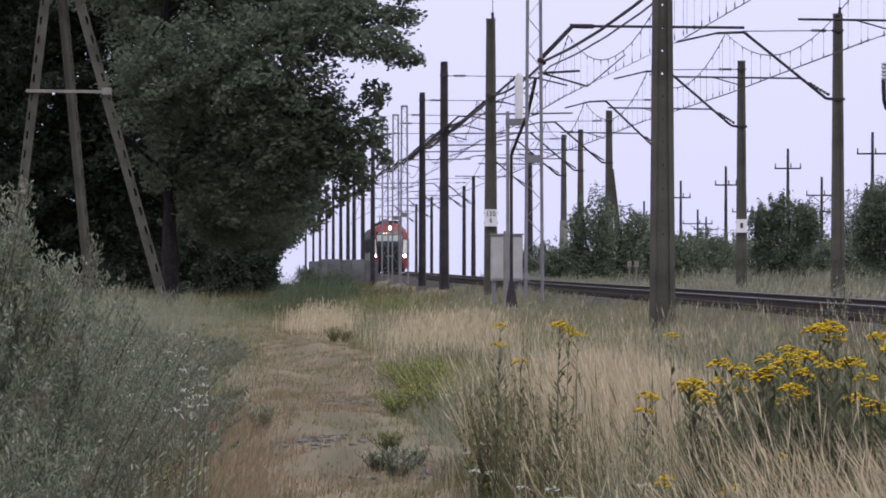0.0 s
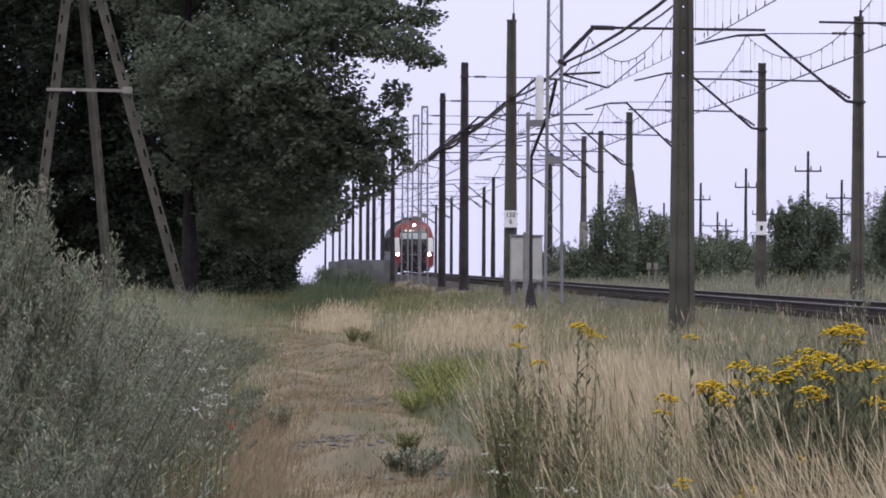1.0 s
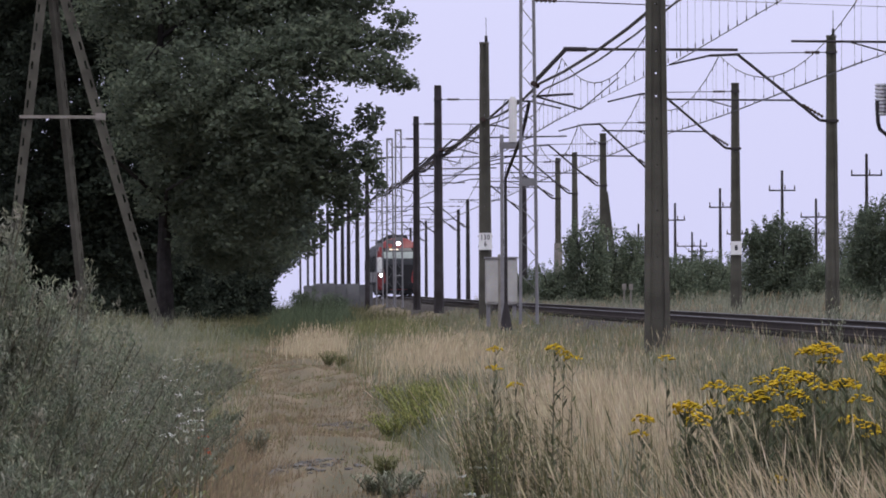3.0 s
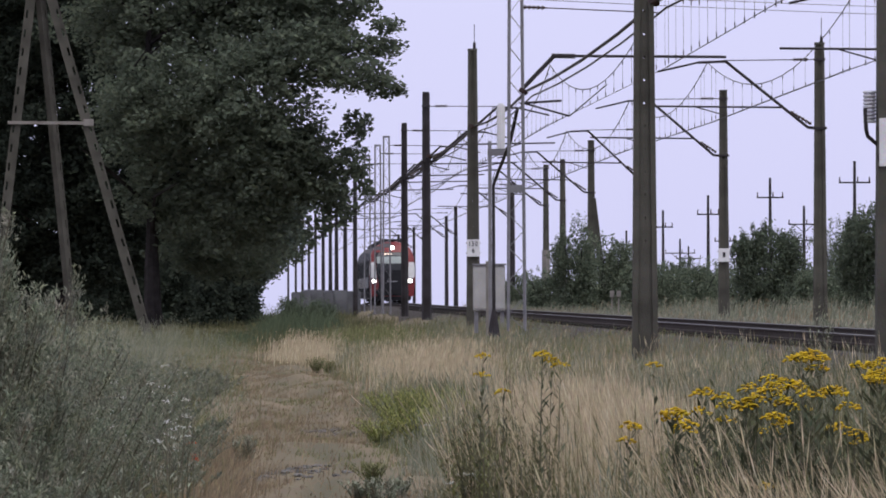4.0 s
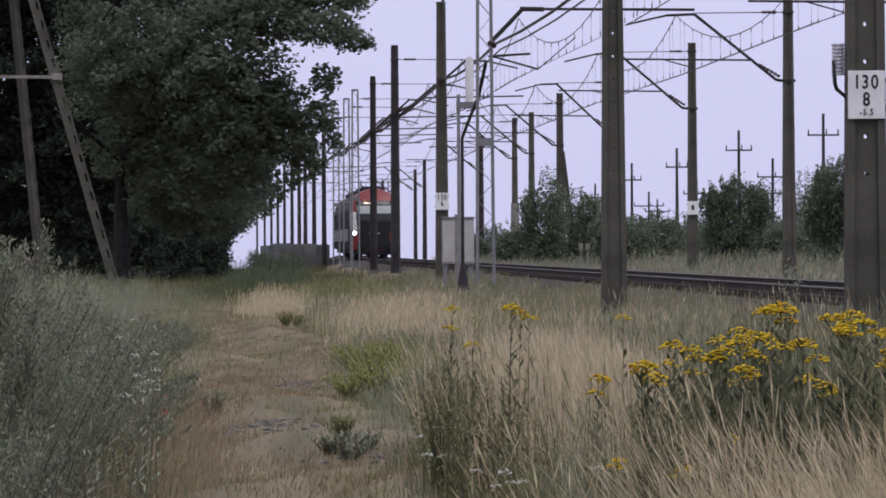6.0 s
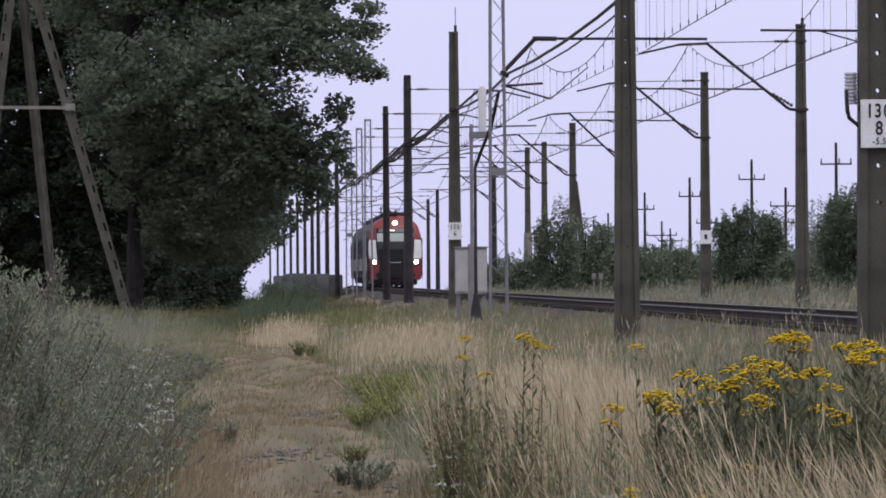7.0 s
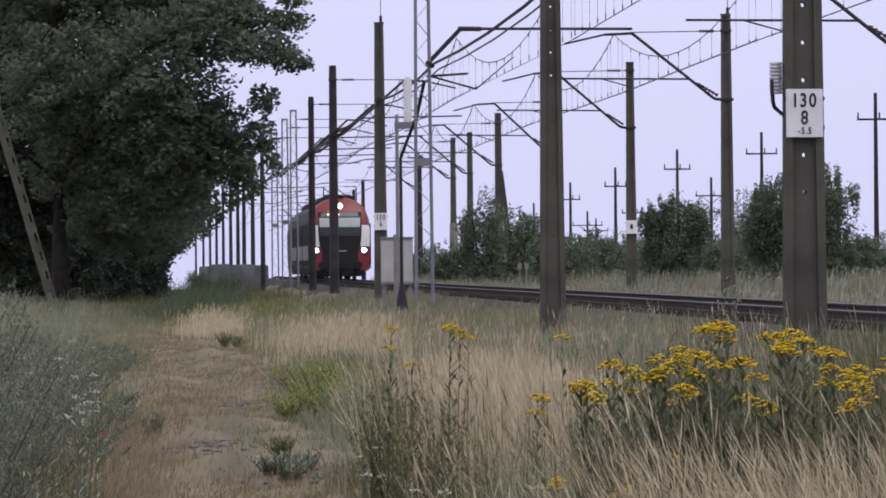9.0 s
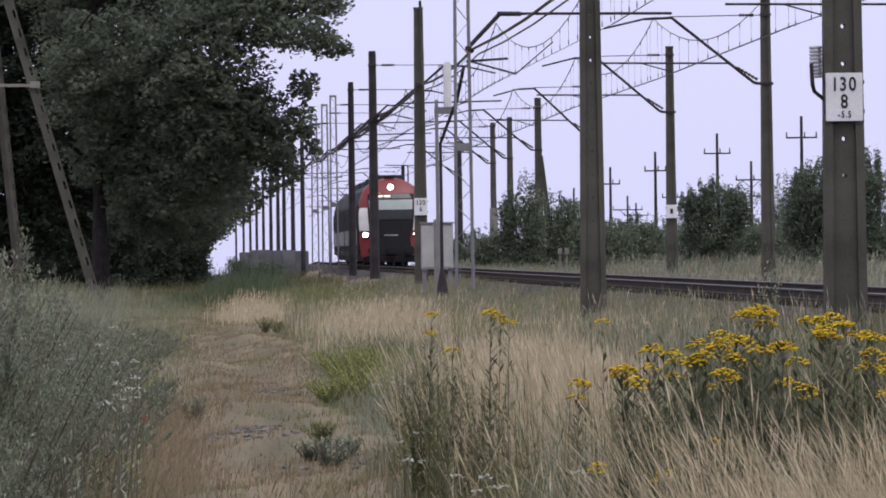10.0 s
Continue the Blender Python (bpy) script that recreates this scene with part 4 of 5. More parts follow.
for k, (wx, d, h, rows, n) in enumerate((
        (-300, 198, 20, [(-280, -340, 5, 4, 0), (-230, -200, 4, 3.2, 0), (-330, -150, 4, 3.2, 1), (-300, -520, 6, 4.5, 0), (-180, -90, 2.6, 1.8, 3), (-270, -60, 2.6, 1.6, 0)], 70000),
        (-480, 200, 20, [(-480, -350, 5, 4.5, 0), (-440, -170, 4.5, 3.6, 0), (-420, -540, 6, 4.5, 0), (-520, -120, 4, 3, 0), (-400, -60, 3, 1.6, 0)], 62000),
        (-90, 230, 18, [(-60, -250, 4.6, 4.2, 0), (40, -170, 3.6, 3, 0), (46, -95, 2.4, 1.8, 0), (-5, -60, 2.6, 1.6, 0), (-120, -120, 3.6, 2.6, 0)], 30000),
        (-20, 270, 17, [(20, -180, 4.6, 3.6, 0), (60, -110, 2.8, 2.2, 0), (34, -45, 2.0, 1.5, 0), (-10, -60, 3.4, 2, 0)], 22000),
        (0, 320, 15, [(40, -120, 4, 3.2, 0), (38, -60, 2.8, 1.8, 0), (-10, -45, 3, 2, 0)], 16000))):
    foot = (px(wx, 0, d)[0], d, 0.3)
    # leaf colour carries painted shade on the first two trees, haze on the rest
    tree(foot, h, lobes_from(rows, d, foot), int(n * 1.25), 0.17 if k > 1 else 0.14, 20 + k, 0.28, LEAF_HAZY if k > 1 else LEAF_SHADED, "green tree in the row beside the path")


# ---- shrubs beyond the tracks ----
def shrub(wx, d, w, top, n, seed, label, size=0.10, material=None, rough=4):
    rng = random.Random(seed)
    x = wx * d / 8300
    foot = (x, d, min(0.55, float(ground_z(x, d * STATION))))
    s = thing("shrub", foot, label, "shrub", "shrubs along the railway")
    h = 1.08 * (EYE - top * d / 8300 - foot[2])
    bm = bmesh.new()
    for i in range(5):
        a = i * 1.26
        rod(bm, (0.1 * math.cos(a), 0.1 * math.sin(a), -0.2), (w * 0.25 * math.cos(a), w * 0.25 * math.sin(a), h * 0.7), 0.05, 0.02, 5)
    part("stalk", bm, BARK, s)
    lobes = [(0, 0, h * 0.42, w * 0.45, w * 0.42, h * 0.56), (0, 0, h * 0.15, w * 0.5, w * 0.42, h * 0.3)]
    for i in range(rough * 3):
        a = rng.random() * 6.28
        k = rng.uniform(0.2, 0.42) * w
        lobes.append((math.cos(a) * k, math.sin(a) * k * 0.6, h * rng.uniform(0.25, 0.8), w * rng.uniform(0.1, 0.2), w * 0.15, h * rng.uniform(0.12, 0.26)))
    for i in range(rough * 4):
        k = rng.uniform(-0.4, 0.4)
        lobes.append((k * w, rng.uniform(-0.2, 0.2) * w, h * rng.uniform(0.82, 1.0) * math.sqrt(1 - 2.6 * k * k), w * 0.035, w * 0.035, h * rng.uniform(0.08, 0.16)))
    leaf_cloud("foliage", lobes, int(n * 1.25), size, material or BUSH, seed, s, flat=0.8, shell=0.4)


for k, (wx, d, w, top, n, lab, dark) in enumerate((
        (945, 190, 3.3, -112, 26000, "rounded dark green bush in the field", 1), (1185, 175, 4.8, -158, 40000, "rounded dark green bush in the field", 1),
        (1085, 270, 5.6, -118, 9000, "grey-green bush further off in the field", 0), (612, 225, 2.8, -122, 7000, "ragged green sapling bush beyond the tracks", 0), (650, 228, 3.2, -98, 7000, "ragged green sapling bush beyond the tracks", 0),
        (700, 235, 3.6, -78, 7000, "ragged green sapling bush beyond the tracks", 0), (550, 260, 2.8, -40, 5000, "low green bush beyond the tracks", 0),
        (750, 215, 4.0, -48, 7000, "low green bush beyond the tracks", 0), (815, 240, 5.0, -54, 7000, "low green bush beyond the tracks", 0), (880, 250, 5.0, -44, 6000, "low green bush beyond the tracks", 0),
        (1020, 230, 4.6, -46, 6000, "low green bush beyond the tracks", 0), (1070, 200, 4.0, -40, 6000, "low green bush beyond the tracks", 0), (1250, 210, 4.4, -46, 6000, "low green bush beyond the tracks", 0), (1320, 220, 4.8, -42, 6000, "low green bush beyond the tracks", 0),
        (1420, 210, 5, -60, 6000, "low green bush beyond the tracks", 1), (500, 300, 3.4, -30, 5000, "low green bush beyond the tracks", 0), (455, 330, 3.0, -22, 3500, "low green bush beyond the tracks", 0))):
    shrub(wx, d, w, top, n if dark else int(n * 1.9), 50 + k, lab, 0.065, DARK_BUSH if dark else BUSH)
# the shade below the trees is put into this undergrowth's leaf colour
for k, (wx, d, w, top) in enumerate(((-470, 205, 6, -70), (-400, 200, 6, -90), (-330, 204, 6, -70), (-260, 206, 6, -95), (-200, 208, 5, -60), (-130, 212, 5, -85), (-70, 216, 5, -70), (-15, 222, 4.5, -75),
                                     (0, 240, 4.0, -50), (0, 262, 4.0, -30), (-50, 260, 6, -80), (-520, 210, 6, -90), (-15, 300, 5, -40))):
    shrub(wx, d, w, top, 9000, 600 + k, "undergrowth below the trees in shade-toned leaves", 0.11, LEAF_SHADED)
shrub(118, 178, 1.7, 8, 9000, 80, "low dark green bush at the path's end", 0.035, DARK_BUSH, 6)
shrub(165, 181, 1.4, 14, 7000, 81, "low dark green bush at the path's end", 0.035, DARK_BUSH, 6)


def far_woods():
    rng = np.random.default_rng(9)
    lobes = [(x, 1800 + rng.uniform(-60, 60), -4 + rng.uniform(0, 2), 22, 18, 7 + rng.uniform(0, 3)) for x in (*np.arange(-420, -10, 18), *np.arange(70, 520, 18))]
    # the woods share the leaf colour with haze in it
    ob = leaf_cloud("far_woods", lobes, 16000, 1.6, LEAF_HAZY, 9)
    tagged(ob, "dark line of woods on the horizon", "woods", kind="stuff")


far_woods()


# ---- grasses and weeds ----
def ribbons(name, x, y, z, height, width, lean, material, seed, heads=0.0, wind=(0.25, 0.0), lengths=3):
    """Curved blades: two leaning lengths and a tip each; a share of them carries a seed head."""
    rng = np.random.default_rng(seed)
    n = len(x)
    ang = rng.random(n) * 6.2832
    bend = rng.random(n) * lean
    dx, dy = np.cos(ang) * bend + wind[0] * rng.random(n), np.sin(ang) * bend + wind[1]
    fx, fy = -np.sin(ang * 1.7), np.cos(ang * 1.7) * 0.5
    w = width * rng.uniform(0.6, 1.3, n)
    rows = []
    for k, wk in {1: ((0.0, 1.0), (1.0, 0.2)), 2: ((0.0, 1.0), (0.55, 0.8), (1.0, 0.15)), 3: ((0.0, 1.0), (0.4, 0.85), (0.75, 0.6), (1.0, 0.12))}[lengths]:
        cx, cy = x + dx * height * k ** 1.8, y + dy * height * k ** 1.8
        cz = z - 0.03 + height * (k - 0.25 * bend * k * k)
        rows.append((cx - fx * w * wk / 2, cy - fy * w * wk / 2, cz))
        rows.append((cx + fx * w * wk / 2, cy + fy * w * wk / 2, cz))
    v = np.stack([np.stack(r, -1) for r in rows], 1).reshape(-1, 3)
    i = np.arange(n)[:, None] * (2 * lengths + 2)
    f = np.concatenate([i + np.array([[0, 1, 3, 2]]) + 2 * k for k in range(lengths)])
    if heads > 0:
        m = np.nonzero(rng.random(n) < heads)[0]
        k = len(m)
        tip = np.stack([x[m] + dx[m] * height[m], y[m] + dy[m] * height[m], z[m] - 0.03 + height[m] * (1 - 0.25 * bend[m])], -1)
        hl = np.clip(height[m] * 0.18, 0.03, 0.12)[:, None]
        up = np.stack([dx[m] * 1.4, dy[m] * 1.4, np.ones(k)], -1)
        up /= np.linalg.norm(up, axis=1)[:, None]
        sd = np.stack([fx[m], fy[m], np.zeros(k)], -1) * (w[m] * 0.8)[:, None]
        hv = np.stack([tip - up * hl * 0.3, tip + up * hl * 0.25 + sd, tip + up * hl, tip + up * hl * 0.25 - sd], 1).reshape(-1, 3)
        f = np.concatenate([f, len(v) + np.arange(k * 4).reshape(k, 4)])
        v = np.concatenate([v, hv])
    return fast_mesh(name, v, f, material)


def scatter(n, y0, y1, x0, x1, seed, clump=0.0, near=1.0):
    """Random feet in a strip; near > 1 thins it out with distance; clump gathers them into tufts."""
    rng = np.random.default_rng(seed)
    y = y0 + (y1 - y0) * rng.random(n) ** near
    x = x0 + (x1 - x0) * rng.random(n)
    if clump:
        k = max(1, n // 24)
        c = rng.integers(0, k, n)
        x, y = x[c] + rng.normal(size=n) * clump, y[c] + rng.normal(size=n) * clump
    return x, y


def patchy(x, y, scale, seed):
    """A smooth wandering value between 0 and 1."""
    rng = np.random.default_rng(seed)
    v = np.zeros_like(x)
    for k in range(5):
        a = rng.random() * 6.28
        v = v + np.sin((x * math.cos(a) + y * 0.35 * math.sin(a)) * scale * (1 + 0.5 * k) + rng.random() * 6.28)
    return 0.5 + 0.5 * np.tanh(v * 0.7)


def on_path(x, y):
    """1 in the trodden path, 0 outside; it swings a little."""
    mid = 0.45 + 0.0135 * np.clip(y - 32, -20, 110) + 0.1 * np.sin(y * 0.11)
    return np.exp(-((x - mid) / (0.85 + 0.003 * y)) ** 4)


def spot(x, y, cx, cy, rx, ry):
    return np.exp(-(((x - cx) / rx) ** 2 + ((y - cy) / ry) ** 2))


def field(name, n, strip_, h, width, lean, material, seed, label, clump=0.05, keep=None, heads=0.0, near=1.0, wind=(0.25, 0.0), rise=None, lengths=2):
    rng = np.random.default_rng(seed + 500)
    x, y = scatter(n, strip_[0], strip_[1], strip_[2], strip_[3], seed, clump, near)
    if keep is not None:
        m = rng.random(len(x)) < keep(x, y)
        x, y = x[m], y[m]
    hh = h[0] + (h[1] - h[0]) * rng.random(len(x)) ** 1.3
    if rise:
        hh = hh * (0.3 + 0.7 * smooth(rise[0], rise[1], x + 0.5 * (patchy(x, y, 1.5, seed) - 0.5)))
    y = y * STATION
    ob = ribbons(name, x, y, ground_z(x, y), hh, width, lean, material, seed, heads, wind, lengths)
    return tagged(ob, label, "grass", kind="stuff")


off = lambda x, y: 1 - on_path(x, y)
seen = lambda x, y: (x > -0.06 * y - 0.5) & (x < 0.165 * y + 0.8)
# the path: short trodden turf with a few bare places
field("path_grass", 150000, (27, 160, -1.2, 4.2), (0.03, 0.11), 0.014, 1.0, BROWN_GRASS, 1, "short trodden brown grass on the path", 0.14, lambda x, y: (0.25 + 0.75 * on_path(x, y)) * (0.2 + 0.8 * (patchy(x, y, 1.1, 31) > 0.35)), 0, 1.4, lengths=1)
field("path_grass", 70000, (27, 160, -1.2, 4.2), (0.03, 0.12), 0.014, 0.9, GREEN_GRASS, 2, "short green grass in the path", 0.15, lambda x, y: 0.9 * (patchy(x, y, 1.3, 3) > 0.55), 0, 1.4, lengths=1)
field("path_grass", 50000, (27, 160, -1.2, 4.2), (0.05, 0.17), 0.010, 0.7, BROWN_GRASS, 23, "longer brown grass along the path", 0.12, lambda x, y: 0.9 * (patchy(x, y, 0.9, 33) > 0.55), 0.2, 1.4, lengths=1)
# left verge
field("verge_grass", 28000, (30, 150, -9, 0.6), (0.25, 0.95), 0.007, 0.9, SAGE, 4, "tall grey-green weeds and grass beside the path", 0.12, lambda x, y: off(x, y) * seen(x, y) * np.clip(1 - 1.3 * spot(x, y, -0.25, 36, 0.5, 8), 0, 1), 0.4, 1.3, rise=(0.5, -1.6), lengths=1)
field("brown_grass", 12000, (29, 47, -1.1, 0.3), (0.08, 0.34), 0.006, 0.6, BROWN_GRASS, 28, "brown seeded grass beside the path", 0.10, lambda x, y: np.clip(1.5 * spot(x, y, -0.35, 37, 0.42, 8), 0, 1), 0.5, 1.0)
field("verge_grass", 50000, (28, 165, -9, 1.2), (0.10, 0.5), 0.008, 0.7, GREEN_GRASS, 5, "green grass on the verge", 0.14, lambda x, y: off(x, y) * seen(x, y) * (0.3 + patchy(x, y, 0.9, 8)), 0.2, 1.4, rise=(1.2, -0.4))
field("verge_grass", 34000, (24, 120, -3, 0.6), (0.08, 0.32), 0.007, 0.6, BROWN_GRASS, 6, "brown seeded grass at the path's edge", 0.10, lambda x, y: (0.3 + 0.7 * off(x, y)) * np.maximum(spot(x, y, -0.5, 38, 0.45, 7), 0.5 * (patchy(x, y, 0.8, 12) > 0.6)), 0.4, 1.6)
# right verge: pale straw stands with dark weeds and stalks among them
field("straw_grass", 36000, (26, 36, 1.5, 3.2), (0.5, 0.98), 0.0042, 0.28, STRAW, 7, "tall pale dry straw grass", 0.05, lambda x, y: np.clip(1.6 * spot(x, y, 2.45, 31, 0.38, 4), 0, 1), 0.5, 1.0, (-0.2, 0.0), lengths=3)
field("straw_grass", 7500, (15, 20, 1.3, 3.6), (0.40, 0.86), 0.0032, 0.4, STRAW, 17, "pale dry straw stalks in front of the weeds", 0.05, lambda x, y: seen(x, y) * smooth(0.088, 0.112, x / y) * (0.15 + 0.85 * (patchy(x, y, 1.9, 22) > 0.45)), 0.7, 1.0, (-0.55, 0.0), lengths=3)
field("straw_grass", 320, (16, 20, 1.5, 3.6), (0.8, 1.08), 0.0035, 0.3, STRAW, 29, "long pale bent straw stalks over the weeds", 0.12, lambda x, y: seen(x, y) * smooth(0.095, 0.115, x / y), 0.9, 1.0, (-0.5, 0.0), lengths=3)
field("straw_grass", 9000, (20, 34, 1.4, 5.6), (0.5, 1.0), 0.0045, 0.45, STRAW, 18, "pale dry straw stalks among the weeds", 0.06, lambda x, y: off(x, y) * seen(x, y) * (patchy(x, y, 1.2, 25) > 0.5) * (1 - 0.8 * smooth(0.085, 0.1, x / y)), 0.7, 1.0, (-0.45, 0.0), lengths=3)
field("straw_grass", 20000, (62, 96, 2.0, 5.5), (0.3, 0.72), 0.008, 0.3, STRAW, 8, "pale dry straw grass on the verge", 0.10, lambda x, y: np.clip(1.4 * spot(x, y, 3.3, 78, 0.65, 11), 0, 1), 0.5, 1.0)
field("straw_grass", 9000, (95, 135, 0.6, 3.5), (0.25, 0.6), 0.012, 0.3, STRAW, 19, "pale dry straw grass at the path's bend", 0.10, lambda x, y: np.clip(1.2 * spot(x, y, 1.7, 114, 0.6, 9), 0, 1), 0.5, 1.0)
field("straw_grass", 7000, (40, 140, 2.0, 7.0), (0.2, 0.5), 0.008, 0.4, STRAW, 20, "scattered pale dry grass on the verge", 0.12, lambda x, y: off(x, y) * (patchy(x, y, 0.5, 5) > 0.6), 0.5, 1.4)
field("weed_stand", 30000, (19, 34, 1.3, 5.6), (0.45, 0.98), 0.0055, 0.4, OLIVE, 24, "dark olive weeds between the straw", 0.09, lambda x, y: off(x, y) * seen(x, y) * np.clip(1.15 - 1.2 * spot(x, y, 2.45, 31, 0.4, 5), 0, 1) * (0.35 + 0.65 * (patchy(x, y, 1.0, 41) > 0.4)), 0.1, 1.0, (-0.1, 0.0), (1.45, 2.15), 3)
field("weed_stand", 9000, (22, 40, 1.2, 5.6), (0.4, 0.85), 0.0045, 0.45, SAGE, 25, "grey-green stalks between the straw", 0.09, lambda x, y: off(x, y) * seen(x, y), 0.3, 1.0, (-0.2, 0.0), (1.45, 2.15), 3)
field("verge_grass", 44000, (28, 62, 1.0, 7.5), (0.15, 0.58), 0.006, 0.5, OLIVE, 9, "dark olive stalks and leaves", 0.08, lambda x, y: off(x, y) * seen(x, y) * smooth(1.3, 2.1, x), 0.2, 1.3, (-0.1, 0.0), (1.35, 2.3))
field("verge_grass", 36000, (28, 62, 1.0, 7.5), (0.2, 0.62), 0.005, 0.45, SAGE, 21, "grey-green stalks and grass", 0.08, lambda x, y: off(x, y) * seen(x, y) * smooth(1.3, 2.1, x), 0.4, 1.3, (-0.2, 0.0), (1.35, 2.3))
field("straw_grass", 2600, (36, 60, 2.0, 6.6), (0.42, 0.9), 0.0045, 0.35, STRAW, 56, "pale upright grass stalks on the verge", 0.09, lambda x, y: off(x, y) * seen(x, y) * (patchy(x, y, 0.9, 61) > 0.35), 0.8, 1.0, (-0.15, 0.0), (1.6, 2.6), 3)
field("verge_grass", 60000, (45, 165, 1.4, 8.0), (0.08, 0.36), 0.012, 0.6, GREEN_GRASS, 10, "green grass on the verge below the track", 0.14, lambda x, y: off(x, y), 0.2, 1.3, rise=(1.2, 2.4), lengths=1)
field("verge_grass", 40000, (45, 170, 1.6, 7.6), (0.10, 0.42), 0.010, 0.6, SAGE, 22, "grey-green grass below the track", 0.14, lambda x, y: off(x, y), 0.2, 1.3, rise=(1.2, 2.6), lengths=1)
field("verge_grass", 20000, (45, 170, 1.6, 7.4), (0.10, 0.38), 0.012, 0.5, BROWN_GRASS, 11, "brown dry grass below the track", 0.14, lambda x, y: off(x, y) * (patchy(x, y, 0.6, 7) > 0.35), 0.4, 1.4)
# low grass on the shoulder of the ballast, and a fresh green patch on the verge
field("shoulder_grass", 16000, (36, 170, 6.5, 7.9), (0.10, 0.30), 0.010, 0.7, SAGE, 51, "low grey-green grass on the ballast shoulder", 0.12, None, 0.3, 1.3, lengths=1)
field("shoulder_grass", 14000, (36, 170, 6.5, 8.0), (0.10, 0.30), 0.010, 0.7, BROWN_GRASS, 52, "low brown grass on the ballast shoulder", 0.12, None, 0.3, 1.3, lengths=1)
field("herb_stand", 16000, (112, 160, 2.4, 5.6), (0.25, 0.62), 0.012, 0.8, GREEN_GRASS, 53, "fresh green herbs on the verge", 0.12, lambda x, y: np.clip(1.3 * spot(x, y, 4.0, 134, 0.8, 14), 0, 1), 0.2, 1.0, lengths=2)
field("herb_stand", 9000, (164, 188, 0.8, 4.6), (0.55, 1.3), 0.018, 0.8, HERB, 54, "tall dark green herbs at the path's end", 0.14, lambda x, y: np.clip(1.5 * spot(x, y, 2.45, 175, 0.85, 8), 0, 1), 0.2, 1.0, lengths=2)
field("herb_stand", 9000, (158, 188, 0.4, 5.2), (0.3, 0.7), 0.02, 0.8, HERB, 55, "dark green herbs at the path's end", 0.14, lambda x, y: np.clip(1.4 * spot(x, y, 2.35, 174, 1.1, 8), 0, 1), 0.2, 1.0, lengths=2)
# added dark herbs stand in for the tree shade on the path
field("herb_stand", 7000, (138, 168, -1.4, 1.4), (0.12, 0.42), 0.02, 0.8, HERB, 57, "low dark herbs added as shade where the path goes under the trees", 0.16, lambda x, y: np.clip(1.3 * spot(x, y, 0.2, 153, 0.75, 10), 0, 1), 0.1, 1.0, lengths=2)
# weeds between the two tracks
field("track_weeds", 30000, (45, 210, 11.6, 13.2), (0.28, 0.55), 0.02, 0.5, SAGE, 26, "grey-green weeds between the two tracks", 0.2, lambda x, y: 0.4 + 0.6 * (patchy(x, y, 0.5, 44) > 0.3), 0.3, 1.2, lengths=1)
field("track_weeds", 16000, (45, 210, 11.6, 13.2), (0.25, 0.5), 0.02, 0.5, BROWN_GRASS, 27, "dry grass between the two tracks", 0.2, lambda x, y: 0.9 * (patchy(x, y, 0.5, 45) > 0.45), 0.3, 1.2, lengths=1)
# wider and further ground
field("meadow_grass", 22000, (60, 330, 16.4, 60), (0.3, 0.75), 0.03, 0.4, BROWN_GRASS, 12, "tall dry meadow grass beyond the tracks", 0.3, lambda x, y: patchy(x, y, 0.3, 2) * (x < 0.17 * y + 2), 0.4, 1.0)
field("meadow_grass", 70000, (60, 330, 16.4, 60), (0.3, 0.75), 0.03, 0.4, SAGE, 13, "grey-green meadow weeds beyond the tracks", 0.3, lambda x, y: (1 - 0.5 * patchy(x, y, 0.3, 2)) * (x < 0.17 * y + 2), 0.3, 1.0)
field("meadow_grass", 26000, (130, 330, -12, 7), (0.15, 0.5), 0.03, 0.5, OLIVE, 14, "olive grass under the trees", 0.3, None, 0.2, 1.0, lengths=1)
field("meadow_grass", 20000, (-10, 60, -25, -2), (0.2, 0.6), 0.02, 0.5, SAGE, 15, "grey-green weeds in the open verge", 0.3, lambda x, y: np.where(seen(x, y), 0.0, 1.0), 0.2, 1.0, lengths=1)
field("meadow_grass", 18000, (-10, 60, 5, 40), (0.2, 0.6), 0.02, 0.5, BROWN_GRASS, 16, "dry grass in the open verge", 0.3, lambda x, y: np.where(((x > 6.9) & (x < 16.8)) | seen(x, y), 0.0, 1.0), 0.2, 1.0, lengths=1)


